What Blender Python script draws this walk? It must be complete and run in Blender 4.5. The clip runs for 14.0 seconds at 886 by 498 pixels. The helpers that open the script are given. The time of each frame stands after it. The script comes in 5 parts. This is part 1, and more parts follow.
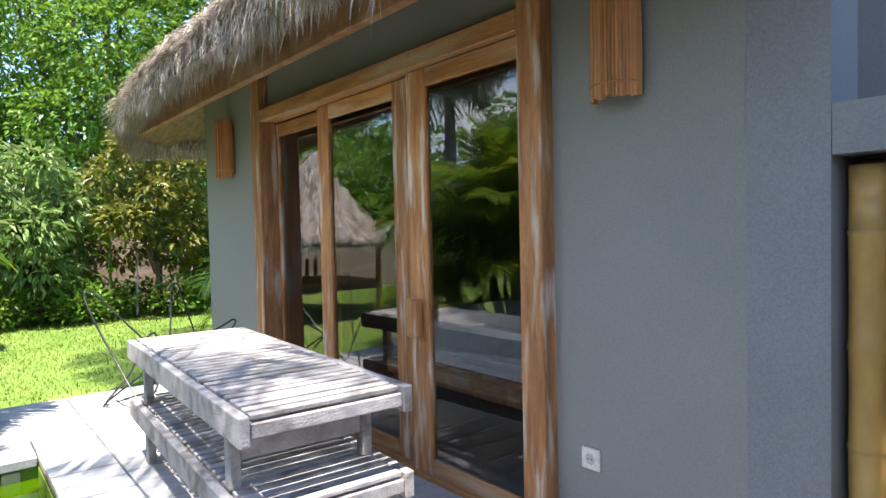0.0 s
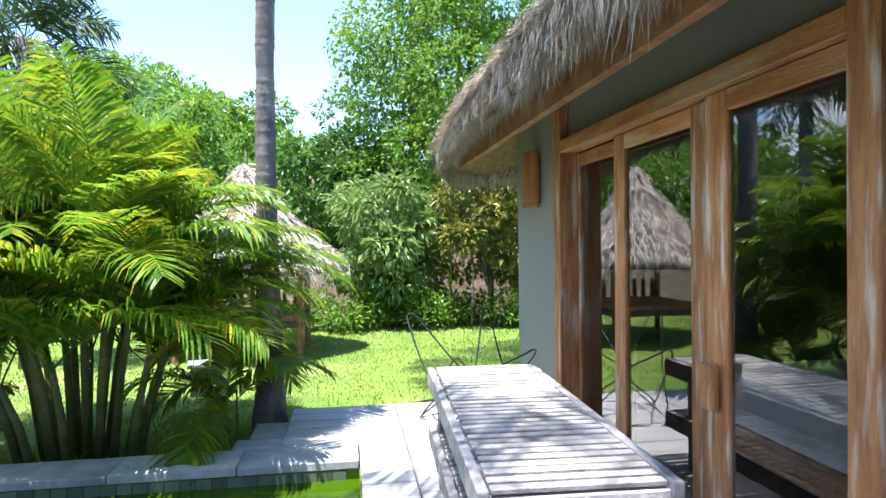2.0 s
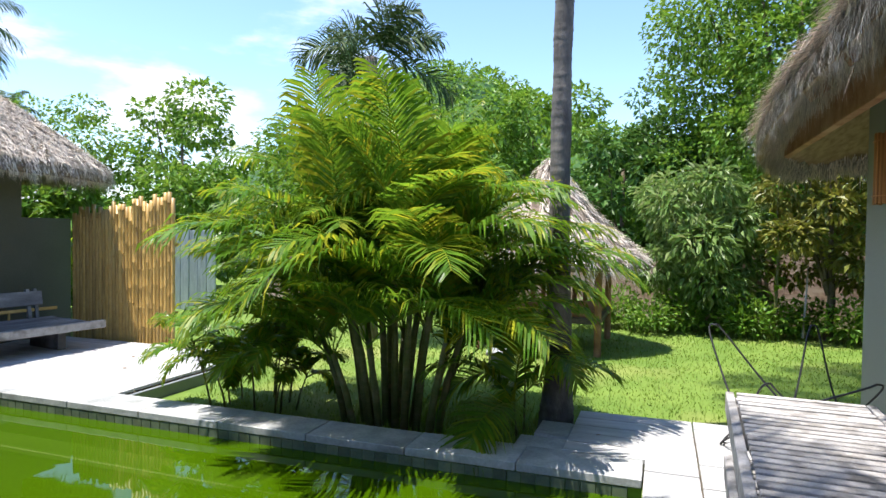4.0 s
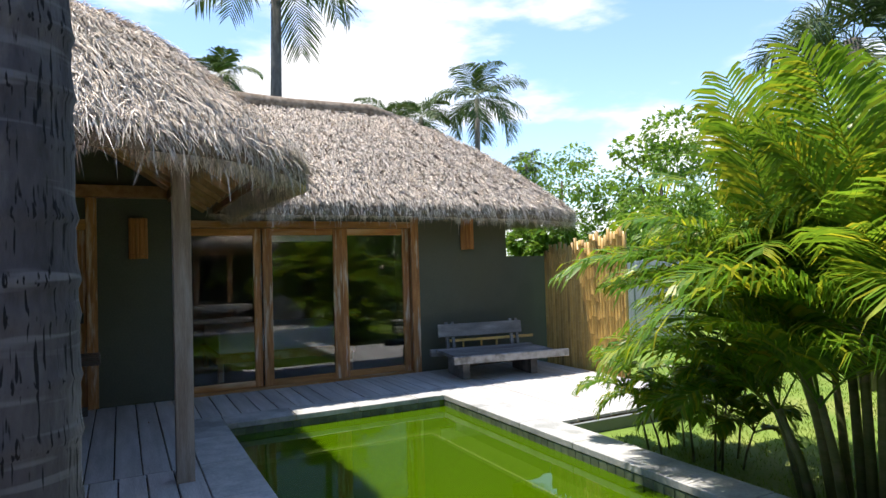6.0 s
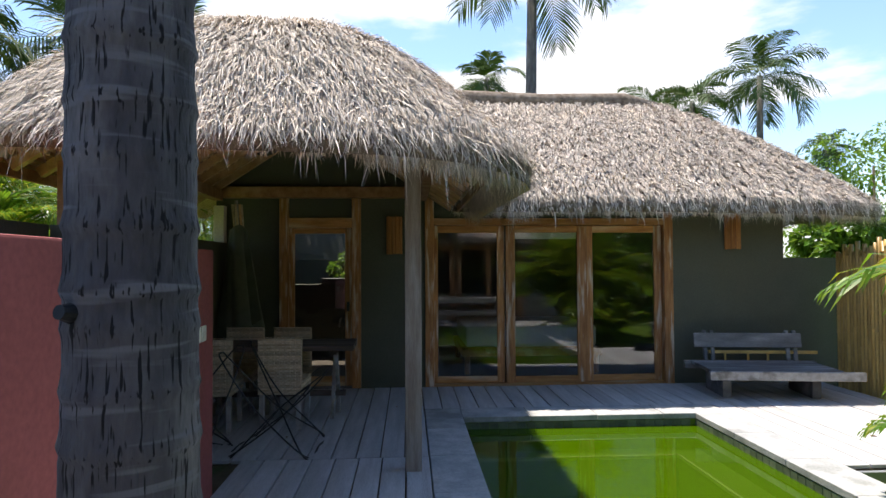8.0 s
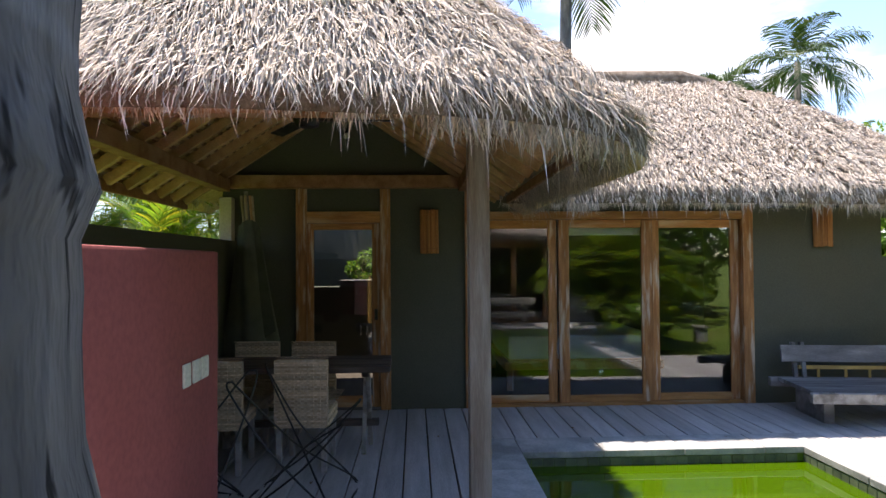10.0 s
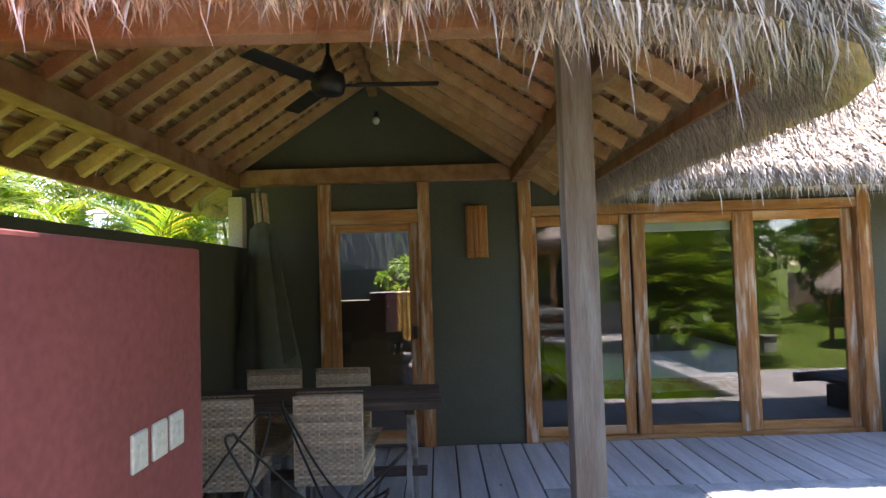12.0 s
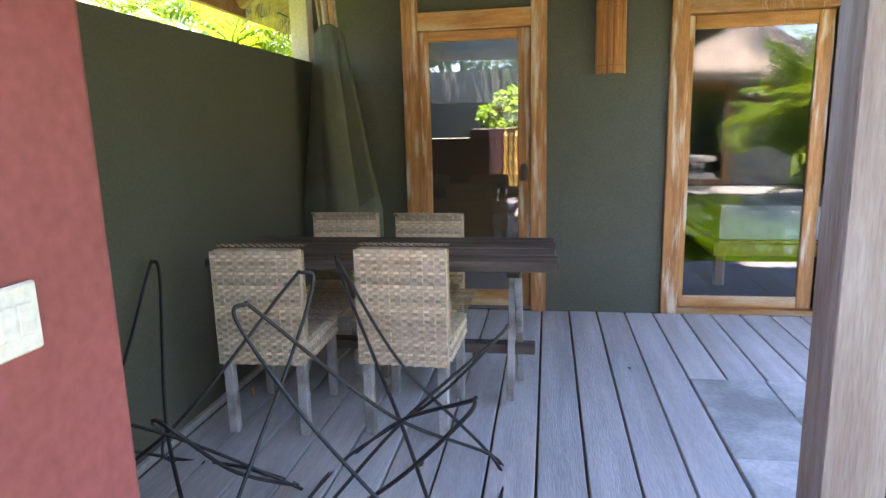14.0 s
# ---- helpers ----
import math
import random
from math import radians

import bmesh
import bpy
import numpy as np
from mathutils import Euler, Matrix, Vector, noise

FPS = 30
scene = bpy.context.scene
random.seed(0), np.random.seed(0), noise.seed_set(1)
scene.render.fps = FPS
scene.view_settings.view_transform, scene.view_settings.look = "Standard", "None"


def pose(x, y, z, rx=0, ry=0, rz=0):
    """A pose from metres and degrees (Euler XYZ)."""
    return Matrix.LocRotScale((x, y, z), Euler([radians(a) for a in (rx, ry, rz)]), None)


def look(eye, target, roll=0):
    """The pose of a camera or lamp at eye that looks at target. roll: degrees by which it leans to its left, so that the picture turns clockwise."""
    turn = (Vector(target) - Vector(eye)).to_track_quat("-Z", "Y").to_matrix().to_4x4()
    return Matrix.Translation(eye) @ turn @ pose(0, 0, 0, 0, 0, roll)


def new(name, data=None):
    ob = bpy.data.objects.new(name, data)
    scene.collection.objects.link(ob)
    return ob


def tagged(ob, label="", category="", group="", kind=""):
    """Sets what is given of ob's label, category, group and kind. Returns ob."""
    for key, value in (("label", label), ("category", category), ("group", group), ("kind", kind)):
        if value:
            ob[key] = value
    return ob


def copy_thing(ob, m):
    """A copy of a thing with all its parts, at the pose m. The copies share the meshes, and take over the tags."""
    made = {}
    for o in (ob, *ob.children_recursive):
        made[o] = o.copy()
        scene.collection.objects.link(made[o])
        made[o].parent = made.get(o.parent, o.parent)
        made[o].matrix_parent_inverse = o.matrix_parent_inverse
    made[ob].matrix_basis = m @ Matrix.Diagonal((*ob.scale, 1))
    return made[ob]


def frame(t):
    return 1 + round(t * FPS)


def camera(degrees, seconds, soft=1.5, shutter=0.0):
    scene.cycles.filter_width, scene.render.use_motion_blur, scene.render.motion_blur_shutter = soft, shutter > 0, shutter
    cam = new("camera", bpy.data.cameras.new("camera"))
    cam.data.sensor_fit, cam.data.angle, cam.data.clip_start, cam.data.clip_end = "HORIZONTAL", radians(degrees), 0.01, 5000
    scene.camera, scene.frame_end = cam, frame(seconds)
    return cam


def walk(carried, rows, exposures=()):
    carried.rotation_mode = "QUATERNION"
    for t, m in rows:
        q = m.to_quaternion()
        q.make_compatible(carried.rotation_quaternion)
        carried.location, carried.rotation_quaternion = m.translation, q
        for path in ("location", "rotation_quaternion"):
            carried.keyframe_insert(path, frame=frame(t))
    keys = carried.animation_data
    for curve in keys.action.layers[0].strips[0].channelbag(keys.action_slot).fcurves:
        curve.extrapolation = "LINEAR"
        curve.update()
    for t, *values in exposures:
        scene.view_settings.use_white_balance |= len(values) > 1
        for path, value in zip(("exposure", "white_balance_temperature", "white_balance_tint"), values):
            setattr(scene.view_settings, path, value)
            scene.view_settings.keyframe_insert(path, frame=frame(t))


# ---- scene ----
cam = camera(70.63, 14.0)
# seconds, eye x y z, yaw, pitch, roll
ROWS = [
    (0.0, -0.291, 0.134, 1.283, -39.13, -2.00, 1.28),
    (0.5, -0.239, 0.165, 1.414, -33.69, -0.25, -0.04),
    (1.0, -0.118, 0.161, 1.435, -25.13, -0.39, -0.12),
    (1.5, 0.019, 0.135, 1.459, -15.03, 0.00, -0.64),
    (2.0, 0.063, 0.228, 1.457, -8.74, -0.72, 0.68),
    (2.2, 0.074, 0.297, 1.461, -7.40, -1.10, 0.83),
    (4.3, 0.249, 0.494, 1.502, 27.93, -1.20, 1.08),
    (4.5, 0.276, 0.564, 1.500, 34.33, -0.98, 2.62),
    (5.0, 0.358, 0.788, 1.488, 46.47, 0.07, 1.30),
    (5.5, 0.432, 0.934, 1.493, 56.17, 1.10, 1.54),
    (6.0, 0.409, 1.070, 1.516, 62.77, 1.56, 1.66),
    (6.5, 0.350, 1.189, 1.535, 70.04, 1.48, 1.61),
    (7.0, 0.345, 1.301, 1.552, 78.53, 1.70, 0.29),
    (7.5, 0.341, 1.395, 1.567, 84.09, 1.47, 0.44),
    (8.0, 0.239, 1.435, 1.558, 86.84, 1.49, 0.28),
    (8.2, 0.175, 1.428, 1.555, 86.92, 1.52, -0.22),
    (9.2, -0.390, 1.320, 1.585, 87.20, 1.38, 0.15),
    (10.3, -1.085, 1.031, 1.612, 87.50, 1.19, 0.54),
    (10.5, -1.185, 1.007, 1.598, 87.30, 1.67, 1.02),
    (11.0, -1.435, 0.994, 1.580, 88.13, 2.02, 1.25),
    (11.5, -1.729, 0.992, 1.585, 90.15, 2.66, 1.39),
    (12.0, -2.052, 0.896, 1.559, 89.63, 2.34, 1.76),
    (12.5, -2.347, 0.879, 1.531, 90.25, 2.63, 2.71),
    (13.0, -2.660, 0.920, 1.523, 94.42, 1.57, -0.24),
    (13.5, -2.952, 0.865, 1.484, 96.44, -3.22, 0.17),
    (14.0, -3.230, 0.839, 1.373, 99.38, -11.03, 1.45),
]
# seconds, stops, kelvin, tint
EXPOSURES = [(0.0, 1.95, 6450, 15), (1.0, 2.1, 6200, 13), (2.2, 1.95, 6050, 13), (4.3, 1.2, 6450, 12), (7.0, 1.12, 6800, 13), (8.2, 1.1, 6800, 14), (10.3, 1.6, 7050, 20),
             (11.0, 1.8, 7200, 23), (12.0, 2.55, 7050, 25), (12.5, 3.15, 7050, 26), (13.0, 3.7, 7100, 26), (14.0, 4.1, 7300, 25)]
walk(cam, [(t, pose(x, y, z, 90 + pitch, roll, yaw)) for t, x, y, z, yaw, pitch, roll in ROWS], EXPOSURES)

# ---- world and sun ----
SUN = Vector((-0.256, -0.15, 1.0)).normalized()
world = bpy.data.worlds.new("world")
scene.world = world
world.use_nodes = True
wn, wl = world.node_tree.nodes, world.node_tree.links
bg = wn["Background"]
sky = wn.new("ShaderNodeTexSky")
sky.sky_type = "NISHITA"
sky.sun_disc = False
sky.sun_elevation = math.asin(SUN.z)
sky.sun_rotation = math.atan2(SUN.x, SUN.y)
sky.air_density, sky.dust_density, sky.ozone_density = 1.0, 0.05, 4.0
# thin white cloud over the western sky
geo = wn.new("ShaderNodeTexCoord")
cmap = wn.new("ShaderNodeMapping")
cmap.inputs["Scale"].default_value = (1.6, 1.6, 5.0)
cmap.inputs["Rotation"].default_value = (0.15, 0.1, 0.5)
cn = wn.new("ShaderNodeTexNoise")
cn.inputs["Scale"].default_value = 1.7
cn.inputs["Detail"].default_value = 7
cn.inputs["Roughness"].default_value = 0.55
sep = wn.new("ShaderNodeSeparateXYZ")
west = wn.new("ShaderNodeMapRange")
west.inputs["From Min"].default_value, west.inputs["From Max"].default_value = 0.12, -0.75
west.inputs["To Min"].default_value, west.inputs["To Max"].default_value = -0.26, 0.02
add = wn.new("ShaderNodeMath")
ramp = wn.new("ShaderNodeMapRange")
ramp.inputs["From Min"].default_value, ramp.inputs["From Max"].default_value = 0.46, 0.62
ramp.interpolation_type = "SMOOTHSTEP"
cmix = wn.new("ShaderNodeMix")
cmix.data_type = "RGBA"
cmix.inputs[7].default_value = (4.6, 4.8, 5.0, 1)
wl.new(geo.outputs["Generated"], cmap.inputs[0])
wl.new(cmap.outputs[0], cn.inputs["Vector"])
wl.new(geo.outputs["Generated"], sep.inputs[0])
wl.new(sep.outputs["X"], west.inputs["Value"])
wl.new(cn.outputs[0], add.inputs[0])
wl.new(west.outputs[0], add.inputs[1])
wl.new(add.outputs[0], ramp.inputs["Value"])
wl.new(ramp.outputs[0], cmix.inputs[0])
wl.new(sky.outputs[0], cmix.inputs[6])
wl.new(cmix.outputs[2], bg.inputs["Color"])
bg.inputs["Strength"].default_value = 0.135
sun = new("sun", bpy.data.lights.new("sun", "SUN"))
sun.data.energy, sun.data.angle, sun.data.color = 4.3, radians(0.53), (1.0, 0.95, 0.87)
sun.matrix_world = look(SUN * 30, (0, 0, 0))


# ---- materials ----
def material(name, c1, c2, scale=6.0, rough=0.8, bump=0.15, stretch=(1, 1, 1), fine=60.0, spec=0.3, metal=0.0,
             c3=None, patch=1.2, vary=0.0, island=False, edge=(0.35, 0.65)):
    """Two colours mixed by noise, a third in larger patches, fine relief; vary: change from piece to piece."""
    m = bpy.data.materials.new(name)
    m.use_nodes = True
    n, l = m.node_tree.nodes, m.node_tree.links
    b = n["Principled BSDF"]
    tc = n.new("ShaderNodeTexCoord")
    mp = n.new("ShaderNodeMapping")
    mp.inputs["Scale"].default_value = stretch
    l.new(tc.outputs["Object"], mp.inputs[0])
    info = n.new("ShaderNodeObjectInfo")
    isl = n.new("ShaderNodeNewGeometry")
    rand = isl.outputs["Random Per Island"] if island else info.outputs["Random"]
    if vary:
        mul = n.new("ShaderNodeMath")
        mul.operation, mul.inputs[1].default_value = "MULTIPLY", 37.0
        l.new(rand, mul.inputs[0])
        l.new(mul.outputs[0], mp.inputs["Location"])
    def tex(s, detail=5):
        t = n.new("ShaderNodeTexNoise")
        t.inputs["Scale"].default_value, t.inputs["Detail"].default_value = s, detail
        l.new(mp.outputs[0], t.inputs["Vector"])
        return t.outputs[0]
    def mix(fac, a, bb):
        x = n.new("ShaderNodeMix")
        x.data_type = "RGBA"
        for sock, val in ((x.inputs[0], fac), (x.inputs[6], a), (x.inputs[7], bb)):
            if isinstance(val, (tuple, list)):
                sock.default_value = (*val[:3], 1)
            elif isinstance(val, float):
                sock.default_value = val
            else:
                l.new(val, sock)
        return x.outputs[2]
    def span(v, lo, hi, a=0.0, z=1.0):
        r = n.new("ShaderNodeMapRange")
        r.inputs["From Min"].default_value, r.inputs["From Max"].default_value = lo, hi
        r.inputs["To Min"].default_value, r.inputs["To Max"].default_value = a, z
        l.new(v, r.inputs["Value"])
        return r.outputs[0]
    big = tex(scale)
    col = mix(span(big, *edge), c1, c2)
    if c3:
        col = mix(span(tex(patch, 6), 0.52, 0.66), col, c3)
    tiny = tex(fine, 3)
    hs = n.new("ShaderNodeHueSaturation")
    l.new(col, hs.inputs["Color"])
    val = span(tiny, 0.3, 0.7, 0.88, 1.12)
    if vary:
        mm = n.new("ShaderNodeMath")
        mm.operation = "MULTIPLY"
        l.new(val, mm.inputs[0])
        l.new(span(rand, 0, 1, 1 - vary, 1 + vary), mm.inputs[1])
        val = mm.outputs[0]
    l.new(val, hs.inputs["Value"])
    l.new(hs.outputs[0], b.inputs["Base Color"])
    l.new(span(big, 0.3, 0.7, max(rough - 0.08, 0.02), min(rough + 0.08, 1)), b.inputs["Roughness"])
    b.inputs["Metallic"].default_value = metal
    b.inputs["Specular IOR Level"].default_value = spec
    if bump:
        h = n.new("ShaderNodeMath")
        l.new(tiny, h.inputs[0])
        l.new(big, h.inputs[1])
        bp = n.new("ShaderNodeBump")
        bp.inputs["Strength"].default_value, bp.inputs["Distance"].default_value = bump, 0.01
        l.new(h.outputs[0], bp.inputs["Height"])
        l.new(bp.outputs[0], b.inputs["Normal"])
    return m


def leafy(name, c1, c2, c3, trans=0.35, rough=0.45):
    """Leaf colours that change from leaf to leaf; light passes through."""
    m = material(name, c1, c2, 3.0, rough, 0.0, fine=20.0, spec=0.35, c3=c3, patch=0.9, vary=0.3, island=True)
    n, l = m.node_tree.nodes, m.node_tree.links
    b = n["Principled BSDF"]
    tr = n.new("ShaderNodeBsdfTranslucent")
    hs = next(x for x in n if x.bl_idname == "ShaderNodeHueSaturation")
    br = n.new("ShaderNodeHueSaturation")
    br.inputs["Value"].default_value, br.inputs["Hue"].default_value = 1.5, 0.48
    l.new(hs.outputs[0], br.inputs["Color"])
    l.new(br.outputs[0], tr.inputs["Color"])
    mx = n.new("ShaderNodeMixShader")
    mx.inputs[0].default_value = trans
    l.new(b.outputs[0], mx.inputs[1])
    l.new(tr.outputs[0], mx.inputs[2])
    l.new(mx.outputs[0], n["Material Output"].inputs["Surface"])
    return m


GREY_WALL = material("grey_plaster", (0.232, 0.242, 0.226), (0.258, 0.266, 0.246), 1.4, 0.62, 0.02, fine=170, c3=(0.242, 0.246, 0.224), patch=0.7)
CEMENT = material("cement_plaster", (0.185, 0.199, 0.208), (0.222, 0.236, 0.245), 2.2, 0.5, 0.03, fine=130, c3=(0.155, 0.168, 0.18), patch=1.6)
GREEN_WALL = material("olive_plaster", (0.088, 0.094, 0.070), (0.104, 0.109, 0.082), 2.0, 0.66, 0.04, fine=70, c3=(0.098, 0.099, 0.07), patch=0.8)
RED_WALL = material("red_plaster", (0.30, 0.083, 0.076), (0.335, 0.098, 0.09), 2.5, 0.72, 0.06, fine=35, c3=(0.285, 0.085, 0.076), patch=1.4)
TEAK_Z = material("old_teak_upright", (0.52, 0.255, 0.10), (0.33, 0.145, 0.055), 9, 0.6, 0.4, (3, 3, 0.35), 70, c3=(0.64, 0.53, 0.41), patch=7.0, vary=0.22)
TEAK_Y = material("old_teak_level", (0.56, 0.28, 0.10), (0.38, 0.17, 0.06), 9, 0.6, 0.4, (3, 0.35, 3), 70, c3=(0.58, 0.41, 0.25), patch=2.5, vary=0.2)
# rafters lighter than the beams: bounce from the sunlit lawn is in the colour
RAFTER = material("rafter_wood", (0.62, 0.39, 0.20), (0.48, 0.28, 0.13), 6, 0.65, 0.3, (1.5, 1.5, 1.5), 60, c3=(0.55, 0.36, 0.2), patch=2, vary=0.2)
BEAM = material("roof_beam_wood", (0.36, 0.19, 0.09), (0.25, 0.12, 0.055), 6, 0.65, 0.3, (1.5, 1.5, 1.5), 60, c3=(0.38, 0.23, 0.13), patch=2, vary=0.2)
POST = material("weathered_post", (0.34, 0.30, 0.255), (0.24, 0.19, 0.15), 8, 0.75, 0.35, (3, 3, 0.3), 60, c3=(0.42, 0.40, 0.37), patch=2)
DECK = material("bleached_deck", (0.50, 0.495, 0.49), (0.40, 0.396, 0.392), 5, 0.6, 0.35, (0.35, 3, 3), 50, spec=0.5, c3=(0.38, 0.37, 0.355), patch=1.3, vary=0.14)
# weathered bench wood, darkened in colour for the eave shade it stands in
SHADEGREY = material("shaded_weathered_wood", (0.19, 0.187, 0.19), (0.12, 0.117, 0.12), 6, 0.7, 0.4, (2, 0.5, 2), 60, c3=(0.3, 0.3, 0.3), patch=3, vary=0.2)
GREYWOOD = material("silvered_wood", (0.44, 0.42, 0.41), (0.30, 0.285, 0.27), 6, 0.75, 0.4, (2, 2, 2), 60, c3=(0.2, 0.185, 0.17), patch=3, vary=0.18)
STONE = material("pool_stone", (0.46, 0.46, 0.45), (0.34, 0.35, 0.345), 7, 0.75, 0.3, fine=45, c3=(0.26, 0.27, 0.26), patch=2.5, vary=0.1)
TILE = material("pool_tile", (0.10, 0.13, 0.09), (0.15, 0.18, 0.11), 12, 0.4, 0.1, vary=0.25)
# thatch body, darker than the straw: shade between tufts is in its colour
THATCH = material("thatch", (0.24, 0.19, 0.145), (0.13, 0.098, 0.07), 14, 0.95, 1.0, (1, 1, 1), 60, c3=(0.26, 0.215, 0.17), patch=4)
STRAW = material("thatch_straw", (0.70, 0.62, 0.53), (0.47, 0.39, 0.31), 5, 0.75, 0.0, fine=30, c3=(0.58, 0.53, 0.48), patch=1.5, vary=0.65, island=True)
# golden porch underside, brightened in colour for light bounced up from outside
UNDER = material("thatch_underside", (0.80, 0.60, 0.32), (0.64, 0.44, 0.21), 18, 0.9, 0.4, (1, 1, 1), 90, vary=0.0)
EAVE_UNDER = material("eave_underside", (0.42, 0.30, 0.17), (0.28, 0.19, 0.10), 18, 0.9, 0.6, (1, 1, 1), 90)
BAMBOO = material("bamboo", (0.55, 0.36, 0.11), (0.44, 0.27, 0.07), 5, 0.4, 0.1, (1, 1, 0.4), 40, spec=0.5, c3=(0.32, 0.2, 0.06), patch=3.5, vary=0.2)
STICK = material("bamboo_stick", (0.50, 0.24, 0.085), (0.36, 0.15, 0.05), 6, 0.5, 0.15, (1, 1, 0.3), 40, vary=0.3)
LAWN = material("lawn", (0.10, 0.17, 0.022), (0.145, 0.215, 0.035), 1.3, 0.9, 0.5, fine=25, c3=(0.21, 0.23, 0.06), patch=0.45)
SOIL = material("soil", (0.09, 0.07, 0.045), (0.14, 0.11, 0.07), 5, 0.95, 0.6, fine=30, c3=(0.05, 0.08, 0.02), patch=2)
# room floor and plaster: the dimness behind the glass is in these colours
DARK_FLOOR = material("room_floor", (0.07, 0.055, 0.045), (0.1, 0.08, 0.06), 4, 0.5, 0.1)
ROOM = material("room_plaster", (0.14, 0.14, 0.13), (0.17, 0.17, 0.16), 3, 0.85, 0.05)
LINEN = material("white_linen", (0.74, 0.78, 0.82), (0.68, 0.72, 0.76), 5, 0.9, 0.3, fine=30)
CHROME = material("chrome", (0.7, 0.7, 0.7), (0.62, 0.62, 0.62), 10, 0.18, 0.0, metal=1.0)
BLACK = material("black_metal", (0.012, 0.012, 0.013), (0.02, 0.02, 0.02), 10, 0.45, 0.05, spec=0.5)
WHITE = material("white_plastic", (0.72, 0.72, 0.62), (0.68, 0.68, 0.58), 10, 0.35, 0.0)
DARKWOOD = material("dark_table_wood", (0.11, 0.085, 0.07), (0.065, 0.05, 0.042), 8, 0.6, 0.35, (3, 0.35, 3), 60, c3=(0.16, 0.13, 0.11), patch=2.5, vary=0.2)
CANVAS = material("olive_canvas", (0.092, 0.104, 0.07), (0.125, 0.134, 0.093), 6, 0.9, 0.2, fine=140)
WICKER = material("wicker", (0.58, 0.47, 0.33), (0.42, 0.32, 0.2), 25, 0.75, 0.2, fine=80, c3=(0.56, 0.48, 0.37), patch=9, vary=0.2)
BARK = material("palm_bark", (0.15, 0.14, 0.135), (0.095, 0.088, 0.085), 7, 0.9, 0.6, (2, 2, 0.7), 50, c3=(0.21, 0.19, 0.17), patch=3)
GLASS = bpy.data.materials.new("window_glass")
GLASS.use_nodes = True
gb = GLASS.node_tree.nodes["Principled BSDF"]
gb.inputs["Base Color"].default_value = (0.75, 0.78, 0.76, 1)
gb.inputs["Transmission Weight"].default_value, gb.inputs["Roughness"].default_value, gb.inputs["IOR"].default_value = 1.0, 0.0, 1.5
gb.inputs["Coat Weight"].default_value, gb.inputs["Coat Roughness"].default_value = 0.6, 0.0
gb.inputs["Coat IOR"].default_value = 1.6


# ---- mesh helpers ----
def link(name, bm, mat, parent=None, smooth=False):
    me = bpy.data.meshes.new(name)
    bm.to_mesh(me)
    bm.free()
    if smooth:
        me.shade_smooth()
    for mm in mat if isinstance(mat, (list, tuple)) else [mat]:
        me.materials.append(mm)
    ob = new(name, me)
    if parent:
        ob.parent = parent
    return ob


def part(name, bm, mat, parent, label="", smooth=False):
    return tagged(link(name, bm, mat, parent, smooth), label)


def thing(name, label, category, group="", kind="", at=(0, 0, 0, 0)):
    ob = new(name)
    ob.matrix_basis = pose(at[0], at[1], at[2], 0, 0, at[3])
    return tagged(ob, label, category, group, kind)


def box(x0, y0, z0, x1, y1, z1, bevel=0.0, bm=None, m=None):
    own = bm is None
    out = bmesh.new() if own else bm
    mat = Matrix.Translation(((x0 + x1) / 2, (y0 + y1) / 2, (z0 + z1) / 2)) @ Matrix.Diagonal((abs(x1 - x0), abs(y1 - y0), abs(z1 - z0), 1))
    geom = bmesh.ops.create_cube(out, size=1, matrix=(m or Matrix()) @ mat)
    if bevel:
        edges = list({e for v in geom["verts"] for e in v.link_edges})
        bmesh.ops.bevel(out, geom=edges, offset=bevel, segments=1 if bevel < 0.006 else 2, affect="EDGES", profile=0.6)
    return out


def rod(a, b, r0, r1=None, seg=10, bm=None, caps=True):
    out = bm or bmesh.new()
    a, b = Vector(a), Vector(b)
    d = b - a
    q = d.to_track_quat("Z", "Y").to_matrix().to_4x4()
    bmesh.ops.create_cone(out, cap_ends=caps, segments=seg, radius1=r0, radius2=r0 if r1 is None else r1, depth=d.length,
                          matrix=Matrix.Translation((a + b) / 2) @ q)
    return out


def tube(pts, radii, seg=8, bm=None):
    """A round tube along points, with a radius at each."""
    out = bm or bmesh.new()
    pts = [Vector(p) for p in pts]
    if not isinstance(radii, (list, tuple)):
        radii = [radii] * len(pts)
    rings, side = [], None
    for i, p in enumerate(pts):
        d = (pts[min(i + 1, len(pts) - 1)] - pts[max(i - 1, 0)]).normalized()
        if side is None:
            side = d.orthogonal().normalized()
        side = (side - d * side.dot(d)).normalized()
        up = d.cross(side)
        rings.append([out.verts.new(p + radii[i] * (math.cos(a) * side + math.sin(a) * up)) for a in (2 * math.pi * k / seg for k in range(seg))])
    for r0, r1 in zip(rings, rings[1:]):
        for k in range(seg):
            out.faces.new((r0[k], r0[(k + 1) % seg], r1[(k + 1) % seg], r1[k]))
    out.faces.new(rings[0][::-1])
    out.faces.new(rings[-1])
    return out


def soup(name, verts, faces, mat, parent=None, smooth=False):
    me = bpy.data.meshes.new(name)
    me.from_pydata(verts, [], faces)
    me.materials.append(mat)
    if smooth:
        me.shade_smooth()
    ob = new(name, me)
    if parent:
        ob.parent = parent
    return ob


rng = random.Random(7)

# ---- ground, pool and decks ----
PX0, PX1, PY0, PY1 = -6.20, 0.125, 1.97, 4.44


